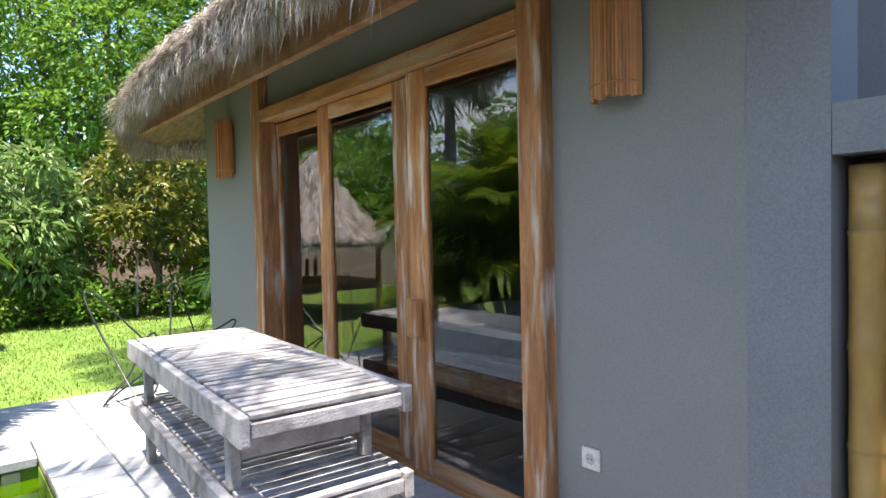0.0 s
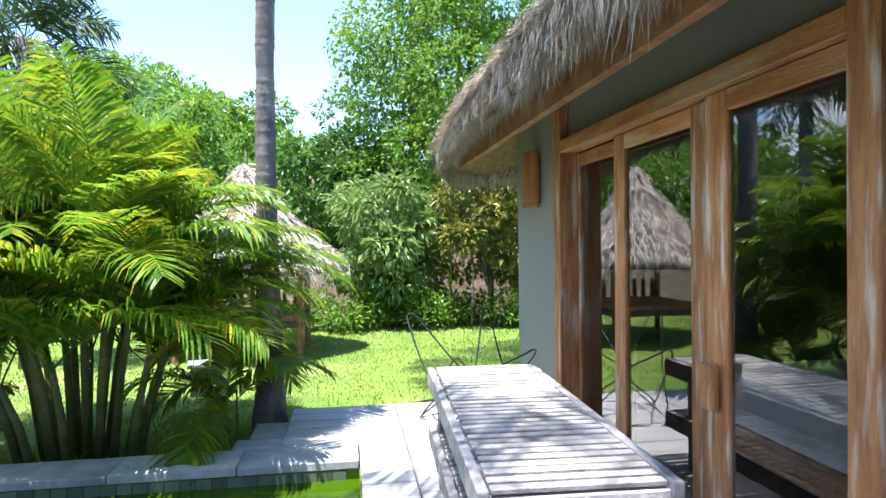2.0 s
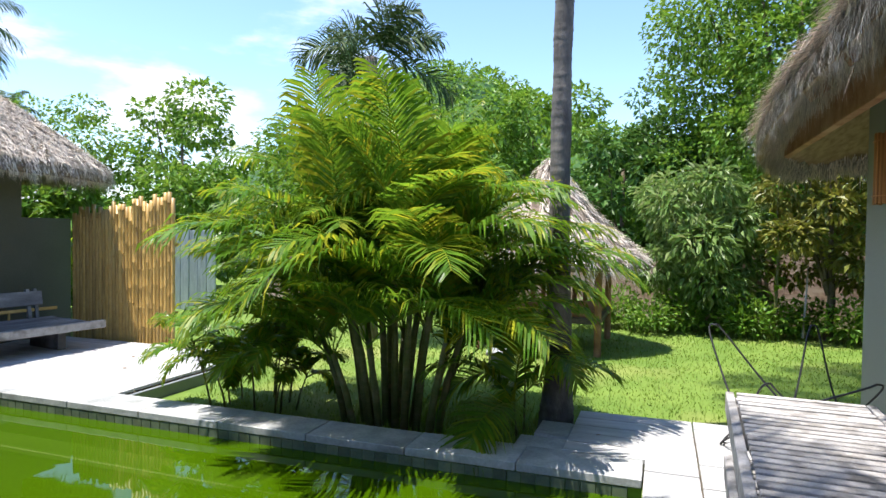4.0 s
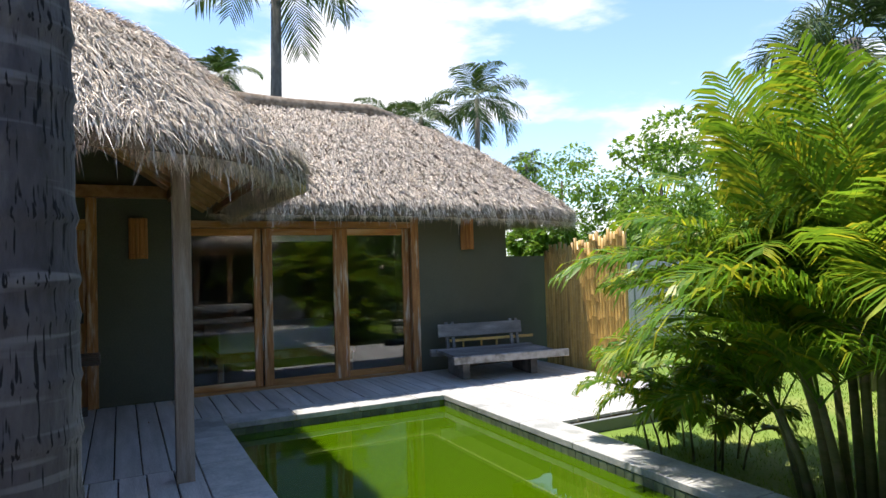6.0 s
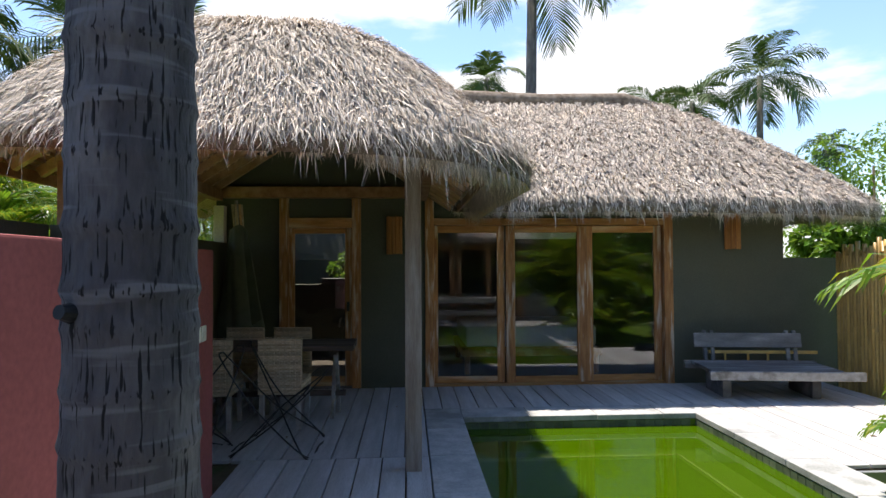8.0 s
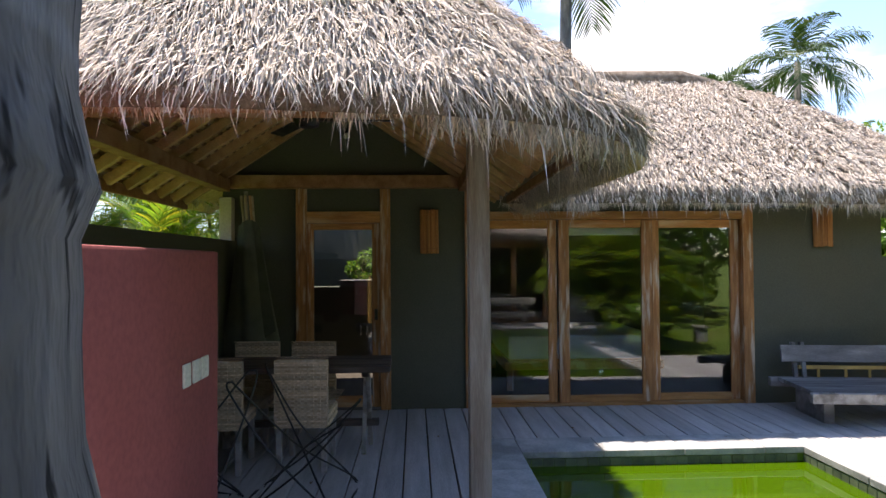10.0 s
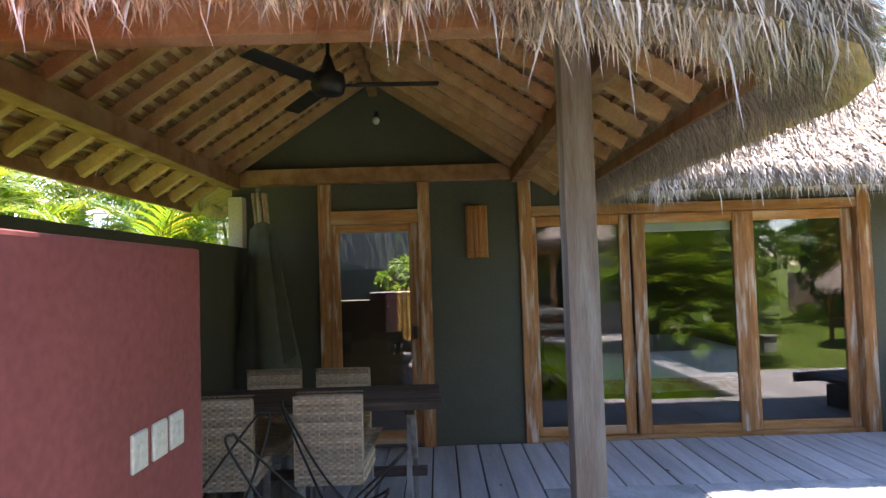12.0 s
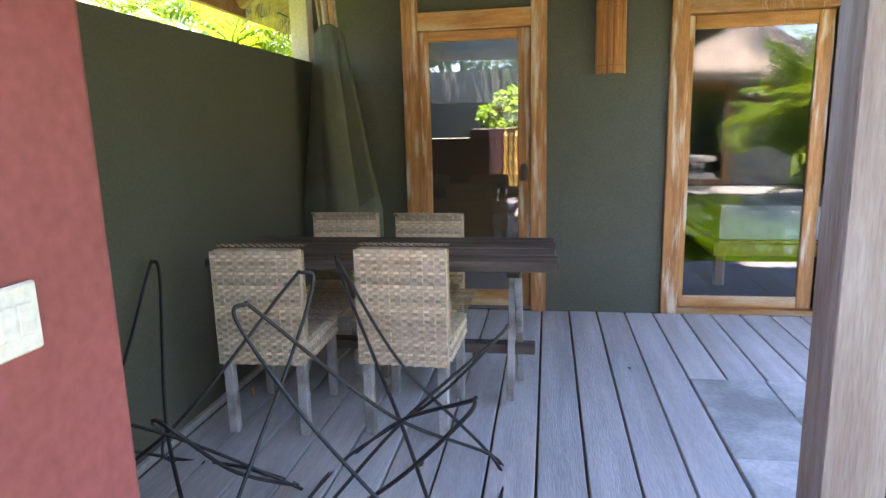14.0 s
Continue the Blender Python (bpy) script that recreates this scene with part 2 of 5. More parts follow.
def ground():
    """Lawn with a hole for the pool, rising to a wooded hill behind."""
    bm = bmesh.new()
    xs = [-900, -300, -120, -60, -40, -30] + [-25 + 1.25 * i for i in range(41)] + [30, 40, 60, 120, 300, 900]
    ys = [-900, -300, -120, -60, -30, -15, -8, -4] + [-2 + 1.0 * i for i in range(28)] + [30, 36, 44, 60, 90, 140, 250, 500, 900]
    xs = sorted(set(round(v, 3) for v in xs if not (PX0 - 0.3 < v < PX1 + 0.3)) | {PX0 - 0.15, PX1 + 0.15, -4.0, -2.0})
    ys = sorted(set(round(v, 3) for v in ys if not (PY0 - 0.3 < v < PY1 + 0.3)) | {PY0 - 0.15, PY1 + 0.15})
    def height(x, y):
        z = -0.16 + 0.03 * noise.noise((x * 0.4, y * 0.4, 0))
        return z
    grid = [[bm.verts.new((x, y, height(x, y))) for y in ys] for x in xs]
    for i in range(len(xs) - 1):
        for j in range(len(ys) - 1):
            cx, cy = (xs[i] + xs[i + 1]) / 2, (ys[j] + ys[j + 1]) / 2
            if PX0 - 0.2 < cx < PX1 + 0.2 and PY0 - 0.2 < cy < PY1 + 0.2:
                continue
            bm.faces.new((grid[i][j], grid[i + 1][j], grid[i + 1][j + 1], grid[i][j + 1]))
    return tagged(link("ground", bm, LAWN), "sunlit green lawn of short grass", "lawn", kind="structure")


ground()
# pool basin, an underwater ledge round it, and the water
bm = bmesh.new()
box(PX0, PY0, -1.35, PX1, PY1, -1.25, bm=bm)
box(PX0 - 0.14, PY0 - 0.14, -1.35, PX0, PY1 + 0.14, -0.06, bm=bm)
box(PX1, PY0 - 0.14, -1.35, PX1 + 0.14, PY1 + 0.14, -0.06, bm=bm)
box(PX0, PY0 - 0.14, -1.35, PX1, PY0, -0.06, bm=bm)
box(PX0, PY1, -1.35, PX1, PY1 + 0.14, -0.06, bm=bm)
ALGAE = material("algae_plaster", (0.13, 0.22, 0.02), (0.10, 0.18, 0.015), 3, 0.8, 0.1)
pool = tagged(link("pool_basin", bm, ALGAE), "plastered pool basin coated with green algae", "pool", kind="structure")
bm = bmesh.new()
box(PX0, PY0, -1.25, PX0 + 0.34, PY1, -0.36, bm=bm)
box(PX0 + 0.34, PY1 - 0.34, -1.25, PX1, PY1, -0.36, bm=bm)
part("ledge", bm, ALGAE, pool)
bm = bmesh.new()
PALE = material("ledge_trim", (0.62, 0.7, 0.32), (0.55, 0.62, 0.25), 8, 0.7, 0.1)
box(PX0 + 0.32, PY0, -0.356, PX0 + 0.345, PY1 - 0.32, -0.325, bm=bm)
box(PX0 + 0.32, PY1 - 0.345, -0.356, PX1, PY1 - 0.32, -0.325, bm=bm)
part("ledge_trim", bm, PALE, pool)
WATER = bpy.data.materials.new("green_water")
WATER.use_nodes = True
n, l = WATER.node_tree.nodes, WATER.node_tree.links
b = n["Principled BSDF"]
b.inputs["Base Color"].default_value = (0.036, 0.080, 0.0005, 1)
b.inputs["Roughness"].default_value, b.inputs["IOR"].default_value, b.inputs["Alpha"].default_value = 0.015, 1.33, 0.94
wv = n.new("ShaderNodeTexNoise")
wv.inputs["Scale"].default_value, wv.inputs["Detail"].default_value = 2.2, 2
bp = n.new("ShaderNodeBump")
bp.inputs["Strength"].default_value, bp.inputs["Distance"].default_value = 0.04, 0.05
tcw = n.new("ShaderNodeTexCoord")
l.new(tcw.outputs["Object"], wv.inputs["Vector"])
l.new(wv.outputs[0], bp.inputs["Height"])
l.new(bp.outputs[0], b.inputs["Normal"])
bm = bmesh.new()
bm.faces.new([bm.verts.new(v) for v in ((PX0, PY0, -0.125), (PX1, PY0, -0.125), (PX1, PY1, -0.125), (PX0, PY1, -0.125))])
water = tagged(link("water", bm, WATER), "still murky bright green pool water", "water", kind="structure")
water.visible_shadow = False

# ---- walls ----
WALLTOP = 2.9
FA, FB = 1.64, -7.84      # faces of the two facades


def slab(name, mat, boxes, label):
    bm = bmesh.new()
    for q in boxes:
        box(*q, bm=bm)
    return tagged(link(name, bm, mat), label, "wall", kind="structure")


slab("wall_east", GREY_WALL, [(FA, 4.66, -0.1, FA + 0.2, 5.87, WALLTOP), (FA, 1.035, -0.1, FA + 0.2, 1.84, WALLTOP), (FA, 1.84, 2.15, FA + 0.2, 4.66, WALLTOP)],
     "smooth grey plastered house wall beside glass doors")
slab("wall_east_end", CEMENT, [(FA - 0.004, 0.80, -0.1, FA + 0.2, 1.033, WALLTOP)], "blue-grey cement wall end beside a niche")
slab("wall_east_band", CEMENT, [(FA - 0.004, -3.2, 1.46, FA + 0.2, 0.798, 1.60)], "blue-grey cement band over the bamboo niche")
slab("wall_east_top", CEMENT, [(FA - 0.004, 0.42, 2.75, FA + 0.2, 0.798, WALLTOP)], "blue-grey cement wall over the opening")
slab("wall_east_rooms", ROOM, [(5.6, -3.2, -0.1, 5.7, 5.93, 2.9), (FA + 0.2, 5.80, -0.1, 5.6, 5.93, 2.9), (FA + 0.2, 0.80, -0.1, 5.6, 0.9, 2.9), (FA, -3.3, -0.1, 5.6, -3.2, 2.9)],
     "plastered inner walls of a bedroom, toned dark for shade")
slab("wall_west", GREEN_WALL, [(FB - 0.2, -1.0, -0.1, FB, -0.2, 2.45), (FB - 0.2, 0.82, -0.1, FB, 1.65, 2.45), (FB - 0.2, -0.2, 2.15, FB, 0.82, 2.45),
                              (FB - 0.2, 1.65, 2.15, FB, 4.91, 2.9), (FB - 0.2, 4.91, -0.1, FB, 6.43, 2.2), (FB - 0.2, 6.43, -0.1, FB, 7.16, 1.635)],
     "dark olive-grey plastered house wall under thatch")
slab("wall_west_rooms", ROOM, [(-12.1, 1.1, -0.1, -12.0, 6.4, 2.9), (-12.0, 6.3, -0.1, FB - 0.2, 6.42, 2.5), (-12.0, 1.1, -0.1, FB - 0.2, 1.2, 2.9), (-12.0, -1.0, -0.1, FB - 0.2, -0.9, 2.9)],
     "plastered inner walls of a bedroom, toned dark for shade")
slab("wall_porch_side", GREEN_WALL, [(FB, -1.03, -0.1, -4.203, -0.83, 1.85), (-4.203, -1.23, -0.1, 2.6, -1.035, 1.85)], "dark olive plastered side wall of the porch")
bm = box(-4.2, -1.03, -0.1, -1.6, 0.08, 1.672, 0.012)
tagged(link("wall_red", bm, RED_WALL), "dark red plastered garden wall block", "wall", kind="structure")
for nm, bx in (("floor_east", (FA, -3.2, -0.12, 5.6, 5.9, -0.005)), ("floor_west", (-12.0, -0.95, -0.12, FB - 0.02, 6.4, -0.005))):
    tagged(link(nm, box(*bx), DARK_FLOOR), "bedroom floor, toned dark for shade", "floor", kind="structure")
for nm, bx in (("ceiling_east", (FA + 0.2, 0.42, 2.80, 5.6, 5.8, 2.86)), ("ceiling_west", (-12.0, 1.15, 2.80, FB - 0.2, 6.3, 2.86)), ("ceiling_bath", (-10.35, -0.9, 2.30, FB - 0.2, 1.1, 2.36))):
    tagged(link(nm, box(*bx), ROOM), "room ceiling, toned dark for shade", "ceiling", kind="structure")
# added wall: blocks bright sky behind the porch door, in place of dark trees
slab("wall_court", GREEN_WALL, [(-12.1, -1.0, -0.1, -12.0, 1.098, 2.9)], "added dark olive wall blocking the sky behind the wash place")
# wash place behind the porch door, under the open sky at its back
# this wall runs past the wash panel to hide sunlit floor behind it
slab("wall_wash", GREEN_WALL, [(-10.9, -0.9, -0.1, -10.56, 1.1, 1.24)], "dark olive wall of an open wash place")
slab("wash_ledge", ROOM, [(-10.93, -0.05, 1.242, -10.5, 1.1, 1.34)], "pale ledge on the wash place wall")
# porch gable over the beam
bm = bmesh.new()
vs = [bm.verts.new((FB - d, y, z)) for d in (0.0, 0.2) for y, z in ((-1.05, 2.45), (1.65, 2.45), (1.65, 2.62), (0.34, 3.44), (-1.05, 2.5))]
bm.faces.new(vs[:5])
bm.faces.new(vs[9:4:-1])
for i in range(5):
    bm.faces.new((vs[i], vs[i + 5], vs[(i + 1) % 5 + 5], vs[(i + 1) % 5]))
tagged(link("wall_gable", bm, GREEN_WALL), "dark olive gable wall under the porch roof", "wall", kind="structure")

# ---- thatched roofs ----
def straw_field(name, parent, patches, count, length, seed, lift=0.075, half=(0.0025, 0.006), tuft_of=5):
    """Loose straw lying down a roof: patches of (point, down, across, width, run); down and across are unit vectors."""
    r = random.Random(seed)
    vs, fs = [], []
    areas = [p[3] * p[4] for p in patches]
    tuft = None
    for step in range(count):
        if step % tuft_of == 0:
            tuft = (r.choices(patches, areas)[0], r.uniform(-0.5, 0.5), r.random(), r.gauss(0, 0.3), r.uniform(0.3, 1.5))
        fn, tu, tv, ta, tl = tuft
        o, down, across, w, run = fn[:5]
        u, v = tu * w + r.gauss(0, 0.016), tv * run + r.gauss(0, 0.03)
        taper = fn[5] if len(fn) > 5 else 1.0
        u *= taper + (1 - taper) * v / run
        p = o + across * u + down * v
        nrm = across.cross(down).normalized()
        if nrm.z < 0:
            nrm = -nrm
        a = ta + r.gauss(0, 0.10)
        d = (down * math.cos(a) + across * math.sin(a)).normalized()
        L = length * r.uniform(0.5, 1.3)
        s = d.cross(nrm).normalized() * r.uniform(*half)
        p0 = p + nrm * r.uniform(-0.02, 0.02)
        p1 = p + d * L * 0.6 + nrm * (lift * tl * r.uniform(0.5, 1.0))
        p2 = p + d * L + nrm * (lift * tl * r.uniform(0.4, 1.1)) - Vector((0, 0, 0.02 * r.random()))
        i = len(vs)
        vs += [p0 - s, p0 + s, p1 + s, p1 - s, p2]
        fs += [(i, i + 1, i + 2, i + 3), (i + 3, i + 2, i + 4)]
    ob = soup(name, vs, fs, STRAW, parent)
    return tagged(ob, "loose grey-brown straw", kind="stuff")


def fringe(name, parent, line, out, count, length, seed, depth=0.18, thick=0.2, flare=(0.15, 0.75)):
    """Straw ends hanging along an eave: line is a list of points, out the outward direction at each."""
    r = random.Random(seed)
    vs, fs = [], []
    lens = [(Vector(b) - Vector(a)).length for a, b in zip(line, line[1:])]
    tuft = None
    for step in range(count):
        if step % 5 == 0:
            tuft = (r.choices(range(len(lens)), lens)[0], r.random(), r.uniform(0.4, 1.0), r.random(), r.gauss(0, 0.13), r.uniform(*flare))
        k, t, tl, tb, ta, to = tuft
        t = min(1, max(0, t + r.gauss(0, 0.045)))
        p = Vector(line[k]).lerp(Vector(line[k + 1]), t)
        o = Vector(out[k]).lerp(Vector(out[k + 1]), t).normalized()
        along = (Vector(line[k + 1]) - Vector(line[k])).normalized()
        clump = 0.5 + 0.9 * abs(noise.noise((p.x * 3.1, p.y * 3.1, seed)))
        L = length * tl * r.uniform(0.65, 1.1) * clump * (1.9 if r.random() < 0.04 else 1)
        back = min(1, max(0, tb + r.gauss(0, 0.08)))
        p0 = p - o * depth * back + Vector((0, 0, thick * r.random() * (1 - back * 0.4)))
        d = (o * (to + r.gauss(0, 0.06)) + Vector((0, 0, -1)) * r.uniform(0.6, 0.9) + along * (ta + r.gauss(0, 0.08))).normalized()
        p1 = p0 + d * L * 0.55 + o * 0.01
        p2 = p0 + d * L + Vector((0, 0, -0.25 * L)) + along * r.gauss(0, 0.02)
        s = along * r.uniform(0.0019, 0.0048)
        i = len(vs)
        vs += [p0 - s, p0 + s, p1 + s * 0.9, p1 - s * 0.9, p2]
        fs += [(i, i + 1, i + 2, i + 3), (i + 3, i + 2, i + 4)]
    ob = soup(name, vs, fs, STRAW, parent)
    return tagged(ob, "ragged hanging straw ends", kind="stuff")


def shell(parent, rows, thick=0.16, label="thick grey-brown grass thatch", inner=None, under=None):
    """A thatch body: rows of points from eave to ridge on top; a lower skin lies under it."""
    bm = bmesh.new()
    top = [[bm.verts.new(Vector(p) + Vector((0, 0, 0.035 * noise.noise(Vector(p) * 1.7)))) for p in row] for row in rows]
    low = [[bm.verts.new(Vector(p) - Vector((0, 0, thick if i else thick * 0.75))) for p in row] for i, row in enumerate(rows)]
    if inner:
        for row in low:
            for v in row:
                v.co.z = min(v.co.z, inner(v.co.x, v.co.y))
    n = len(rows[0])
    for a, b in zip(top, top[1:]):
        for i in range(n - 1):
            bm.faces.new((a[i], a[i + 1], b[i + 1], b[i]))
    for a, b in zip(low, low[1:]):
        for i in range(n - 1):
            f = bm.faces.new((a[i], b[i], b[i + 1], a[i + 1]))
            f.material_index = 1
    for i in range(n - 1):
        bm.faces.new((top[0][i + 1], top[0][i], low[0][i], low[0][i + 1]))
        bm.faces.new((top[-1][i], top[-1][i + 1], low[-1][i + 1], low[-1][i]))
    for a, b, c, d in zip(top, top[1:], low, low[1:]):
        bm.faces.new((a[0], b[0], d[0], c[0]))
        bm.faces.new((b[-1], a[-1], c[-1], d[-1]))
    bmesh.ops.recalc_face_normals(bm, faces=bm.faces)
    return part("thatch", bm, [THATCH, under or EAVE_UNDER], parent, label, smooth=True)


def grid_rows(eave, ridge, steps=8, sag=0.10):
    """Points between an eave line and a ridge line, bulging like combed thatch."""
    rows = []
    for k in range(steps + 1):
        t = k / steps
        rows.append([Vector(e).lerp(Vector(g), t) + Vector((0, 0, sag * math.sin(math.pi * min(t * 1.05, 1)))) for e, g in zip(eave, ridge)])
    return rows


def strew(parent, rows, count, length, seed, **style):
    """Straw laid over the faces of a thatch grid, ending near its eave."""
    patches = []
    for k, (a, b) in enumerate(zip(rows, rows[1:])):
        for i in range(len(a) - 1):
            p = (b[i] + b[i + 1]) / 2
            q = (a[i] + a[i + 1]) / 2
            w = ((a[i + 1] - a[i]).length + (b[i + 1] - b[i]).length) / 2
            if (q - p).length < 1e-4 or w < 1e-3:
                continue
            patches.append((p, (q - p).normalized(), (a[i + 1] - a[i]).normalized(), w, (q - p).length * (0.55 if k == 0 else 1)))
    return straw_field("straw", parent, patches, count, length, seed, **style)


def lerp_list(pts, n):
    pts = [Vector(p) for p in pts]
    total = [0]
    for a, b in zip(pts, pts[1:]):
        total.append(total[-1] + (b - a).length)
    out = []
    for k in range(n):
        d = total[-1] * k / (n - 1)
        j = max(i for i in range(len(pts) - 1) if total[i] <= d + 1e-9)
        seg = total[j + 1] - total[j]
        out.append(pts[j].lerp(pts[j + 1], (d - total[j]) / seg if seg else 0))
    return out


# porch roof: hipped towards the garden, ridge running to the house
PR = thing("porch_roof", "hipped grass-thatched porch roof on exposed wooden rafters", "roof", kind="structure")
AX, AY, AZ = -5.1, 0.33, 3.58
EV = 2.28
def slope_z(y):
    return 3.36 - 0.66 * abs(y - 0.33)


def under_z(x, y):
    """Underside of the porch thatch, lying on the battens."""
    return min(slope_z(y), 3.36 - 0.63 * (x + 5.2)) + 0.088


eave = lerp_list([(-9.0, -1.5, EV + 0.12), (-3.95, -1.52, EV + 0.12), (-3.62, -1.3, EV + 0.12), (-3.55, 0.2, EV + 0.1), (-3.58, 1.4, EV + 0.07), (-3.64, 1.9, EV + 0.02), (-3.76, 2.18, EV - 0.05), (-4.15, 2.3, EV - 0.07), (-5.6, 2.3, EV - 0.04), (-9.0, 2.3, EV - 0.04)], 51)
ridge = []
for p in eave:
    ridge.append(Vector((min(p.x, AX + 0.02 * (p.x - AX)), AY, AZ)))
rows = grid_rows(eave, ridge, 10, 0.27)
shell(PR, rows, inner=under_z, under=UNDER)
strew(PR, rows, 120000, 0.26, 11, lift=0.06, half=(0.002, 0.0042), tuft_of=4)
cen = Vector((-5.2, 0.3, EV))
fringe("eave_straw", PR, [p - Vector((0, 0, 0.06)) for p in eave], [((p - cen) * Vector((1, 1, 0))).normalized() if p.x > -4.6 else Vector((0, 1 if p.y > 0 else -1, 0)) for p in eave], 24000, 0.19, 12, flare=(0.1, 0.5))

# long loose straw under the overhanging corner
corner = [p for p in eave if p.y > 1.0 and p.x > -6.6]
fringe("corner_straw", PR, [p - Vector((0, 0, 0.08)) for p in corner], [((p - cen) * Vector((1, 1, 0))).normalized() if p.x > -4.6 else Vector((0, 1, 0)) for p in corner], 15000, 0.21, 13, 0.3, 0.28, (0.0, 0.4))

# west house roof behind it
WR = thing("west_roof", "long hipped roof of pale weathered grass thatch", "roof", kind="structure")
E2 = 2.30
eave = lerp_list([(-7.02, 1.95, E2), (-7.03, 4.5, E2), (-6.98, 6.3, E2 - 0.03), (-7.02, 7.0, E2 - 0.06), (-7.3, 7.42, E2 - 0.06), (-8.2, 7.55, E2), (-12.6, 7.55, E2)], 37)
ridge = []
for p in eave:
    if p.y < 7.1:
        ridge.append(Vector((-9.9, min(p.y, 5.3 + 0.12 * (p.y - 5.3)) if p.y > 5.3 else p.y, 4.2)))
    else:
        ridge.append(Vector((-9.9 - 0.02 * (p.x + 7.0), 5.55, 4.2)))
rows = grid_rows(eave, ridge, 9, 0.13)
shell(WR, rows)
strew(WR, rows, 72000, 0.2, 21, lift=0.07, half=(0.0035, 0.0075), tuft_of=6)
fringe("eave_straw", WR, [p - Vector((0, 0, 0.08)) for p in eave], [Vector((1, 0, 0)) if p.y < 6.9 else (Vector((0.6, 0.8, 0)) if p.x > -7.6 else Vector((0, 1, 0))) for p in eave], 20000, 0.2, 22, flare=(0.1, 0.5))
# ridge roll of darker grass and the far slope
bm = tube([(-9.9, 1.0, 4.2), (-9.9, 2.0, 4.26), (-9.88, 3.6, 4.22), (-9.9, 5.0, 4.24), (-9.9, 5.75, 4.1)], [0.16, 0.17, 0.15, 0.16, 0.1], 10)
part("ridge_roll", bm, THATCH, WR, "brown ridge roll of bound grass", smooth=True)
rows = grid_rows(lerp_list([(-12.8, 7.5, E2), (-12.8, 1.3, E2)], 6), lerp_list([(-9.9, 5.5, 4.2), (-9.9, 1.3, 4.2)], 6), 4)
shell(WR, rows)

# east house roof
ER = thing("east_roof", "overhanging grass-thatched eave of the east house", "roof", kind="structure")
E3 = 2.33
eave = lerp_list([(0.84, 0.42, E3), (0.84, 3.0, E3), (0.82, 4.6, E3 - 0.02), (0.86, 5.7, E3 - 0.12), (1.07, 6.35, E3 - 0.2), (1.5, 6.7, E3 - 0.16), (3.4, 6.75, E3)], 37)
ridge = []
for p in eave:
    ridge.append(Vector((3.6, min(p.y, 4.3), 4.25)) if p.y < 6.3 else Vector((3.6 + 0.02 * p.x, 4.3, 4.25)))
rows = grid_rows(eave, ridge, 9, 0.12)
shell(ER, rows)
strew(ER, rows[:6], 52000, 0.28, 31, half=(0.003, 0.0068), tuft_of=7)
fringe("eave_straw", ER, [p - Vector((0, 0, 0.1)) for p in eave], [Vector((-1, 0, 0)) if p.y < 5.6 else (Vector((-0.7, 0.7, 0)) if p.x < 1.3 else Vector((0, 1, 0))) for p in eave], 34000, 0.155, 32, flare=(0.0, 0.35))
rows = grid_rows(lerp_list([(6.4, 6.7, E3), (6.4, 0.42, E3)], 5), lerp_list([(3.6, 4.3, 4.25), (3.6, 0.42, 4.25)], 5), 3)
shell(ER, rows)
part("fascia_board", box(1.09, 0.44, 2.125, 1.14, 6.0, 2.385, 0.006), BEAM, ER, "brown wooden board under the thatch")
for i in range(8):
    y = 0.5 + 0.7 * i
    q = Matrix.Translation((1.0, y, 2.30)) @ Matrix.Rotation(-radians(35), 4, "Y")
    part("rafter", box(-0.15, -0.03, -0.04, 1.0, 0.03, 0.04, 0.004, m=q), BEAM, ER)


# ---- doors ----
def sliding_doors(name, x, side, jambs, panels, label):
    """Three glazed teak panels in a teak frame. side: +1 faces +x; panels: lower and upper y, set-back, stile widths."""
    T_ = thing(name, label, "sliding door", kind="structure")
    def bar(nm, xa, xb, ya, yb, za, zb, mat, parent=T_, label=""):
        a, c = ya, yb
        u, v = sorted((x + side * xa, x + side * xb))
        return part(nm, box(u, a, za, v, c, zb, 0.005), mat, parent, label)
    bar("jamb", -0.10, 0.035, jambs[0], jambs[1], 0.0, 2.5, TEAK_Z, label="worn teak jamb with flaking white paint")
    bar("jamb", -0.10, 0.035, jambs[2], jambs[3], 0.0, 2.5, TEAK_Z, label="worn teak jamb with flaking white paint")
    bar("lintel", -0.10, 0.03, jambs[1], jambs[2], 2.075, 2.165, TEAK_Y)
    bar("sill", -0.12, 0.0, jambs[1], jambs[2], -0.01, 0.03, TEAK_Y)
    for a, b, dx, w0, w1 in panels:
        fr = thing("door_panel", "", "", at=(0, 0, 0, 0))
        fr.parent = T_
        tagged(fr, "glazed teak sliding panel")
        bar("stile", dx - 0.04, dx, a, a + w0, 0.032, 2.07, TEAK_Z, fr)
        bar("stile", dx - 0.04, dx, b - w1, b, 0.032, 2.07, TEAK_Z, fr)
        bar("top_rail", dx - 0.04, dx - 0.002, a + w0, b - w1, 1.98, 2.07, TEAK_Y, fr)
        bar("bottom_rail", dx - 0.04, dx - 0.002, a + w0, b - w1, 0.032, 0.115, TEAK_Y, fr)
        g = bar("pane", dx - 0.024, dx - 0.018, a + w0 - 0.006, b - w1 + 0.006, 0.11, 1.985, GLASS, fr, "clear reflecting glass")
        g.visible_shadow = False
    return T_


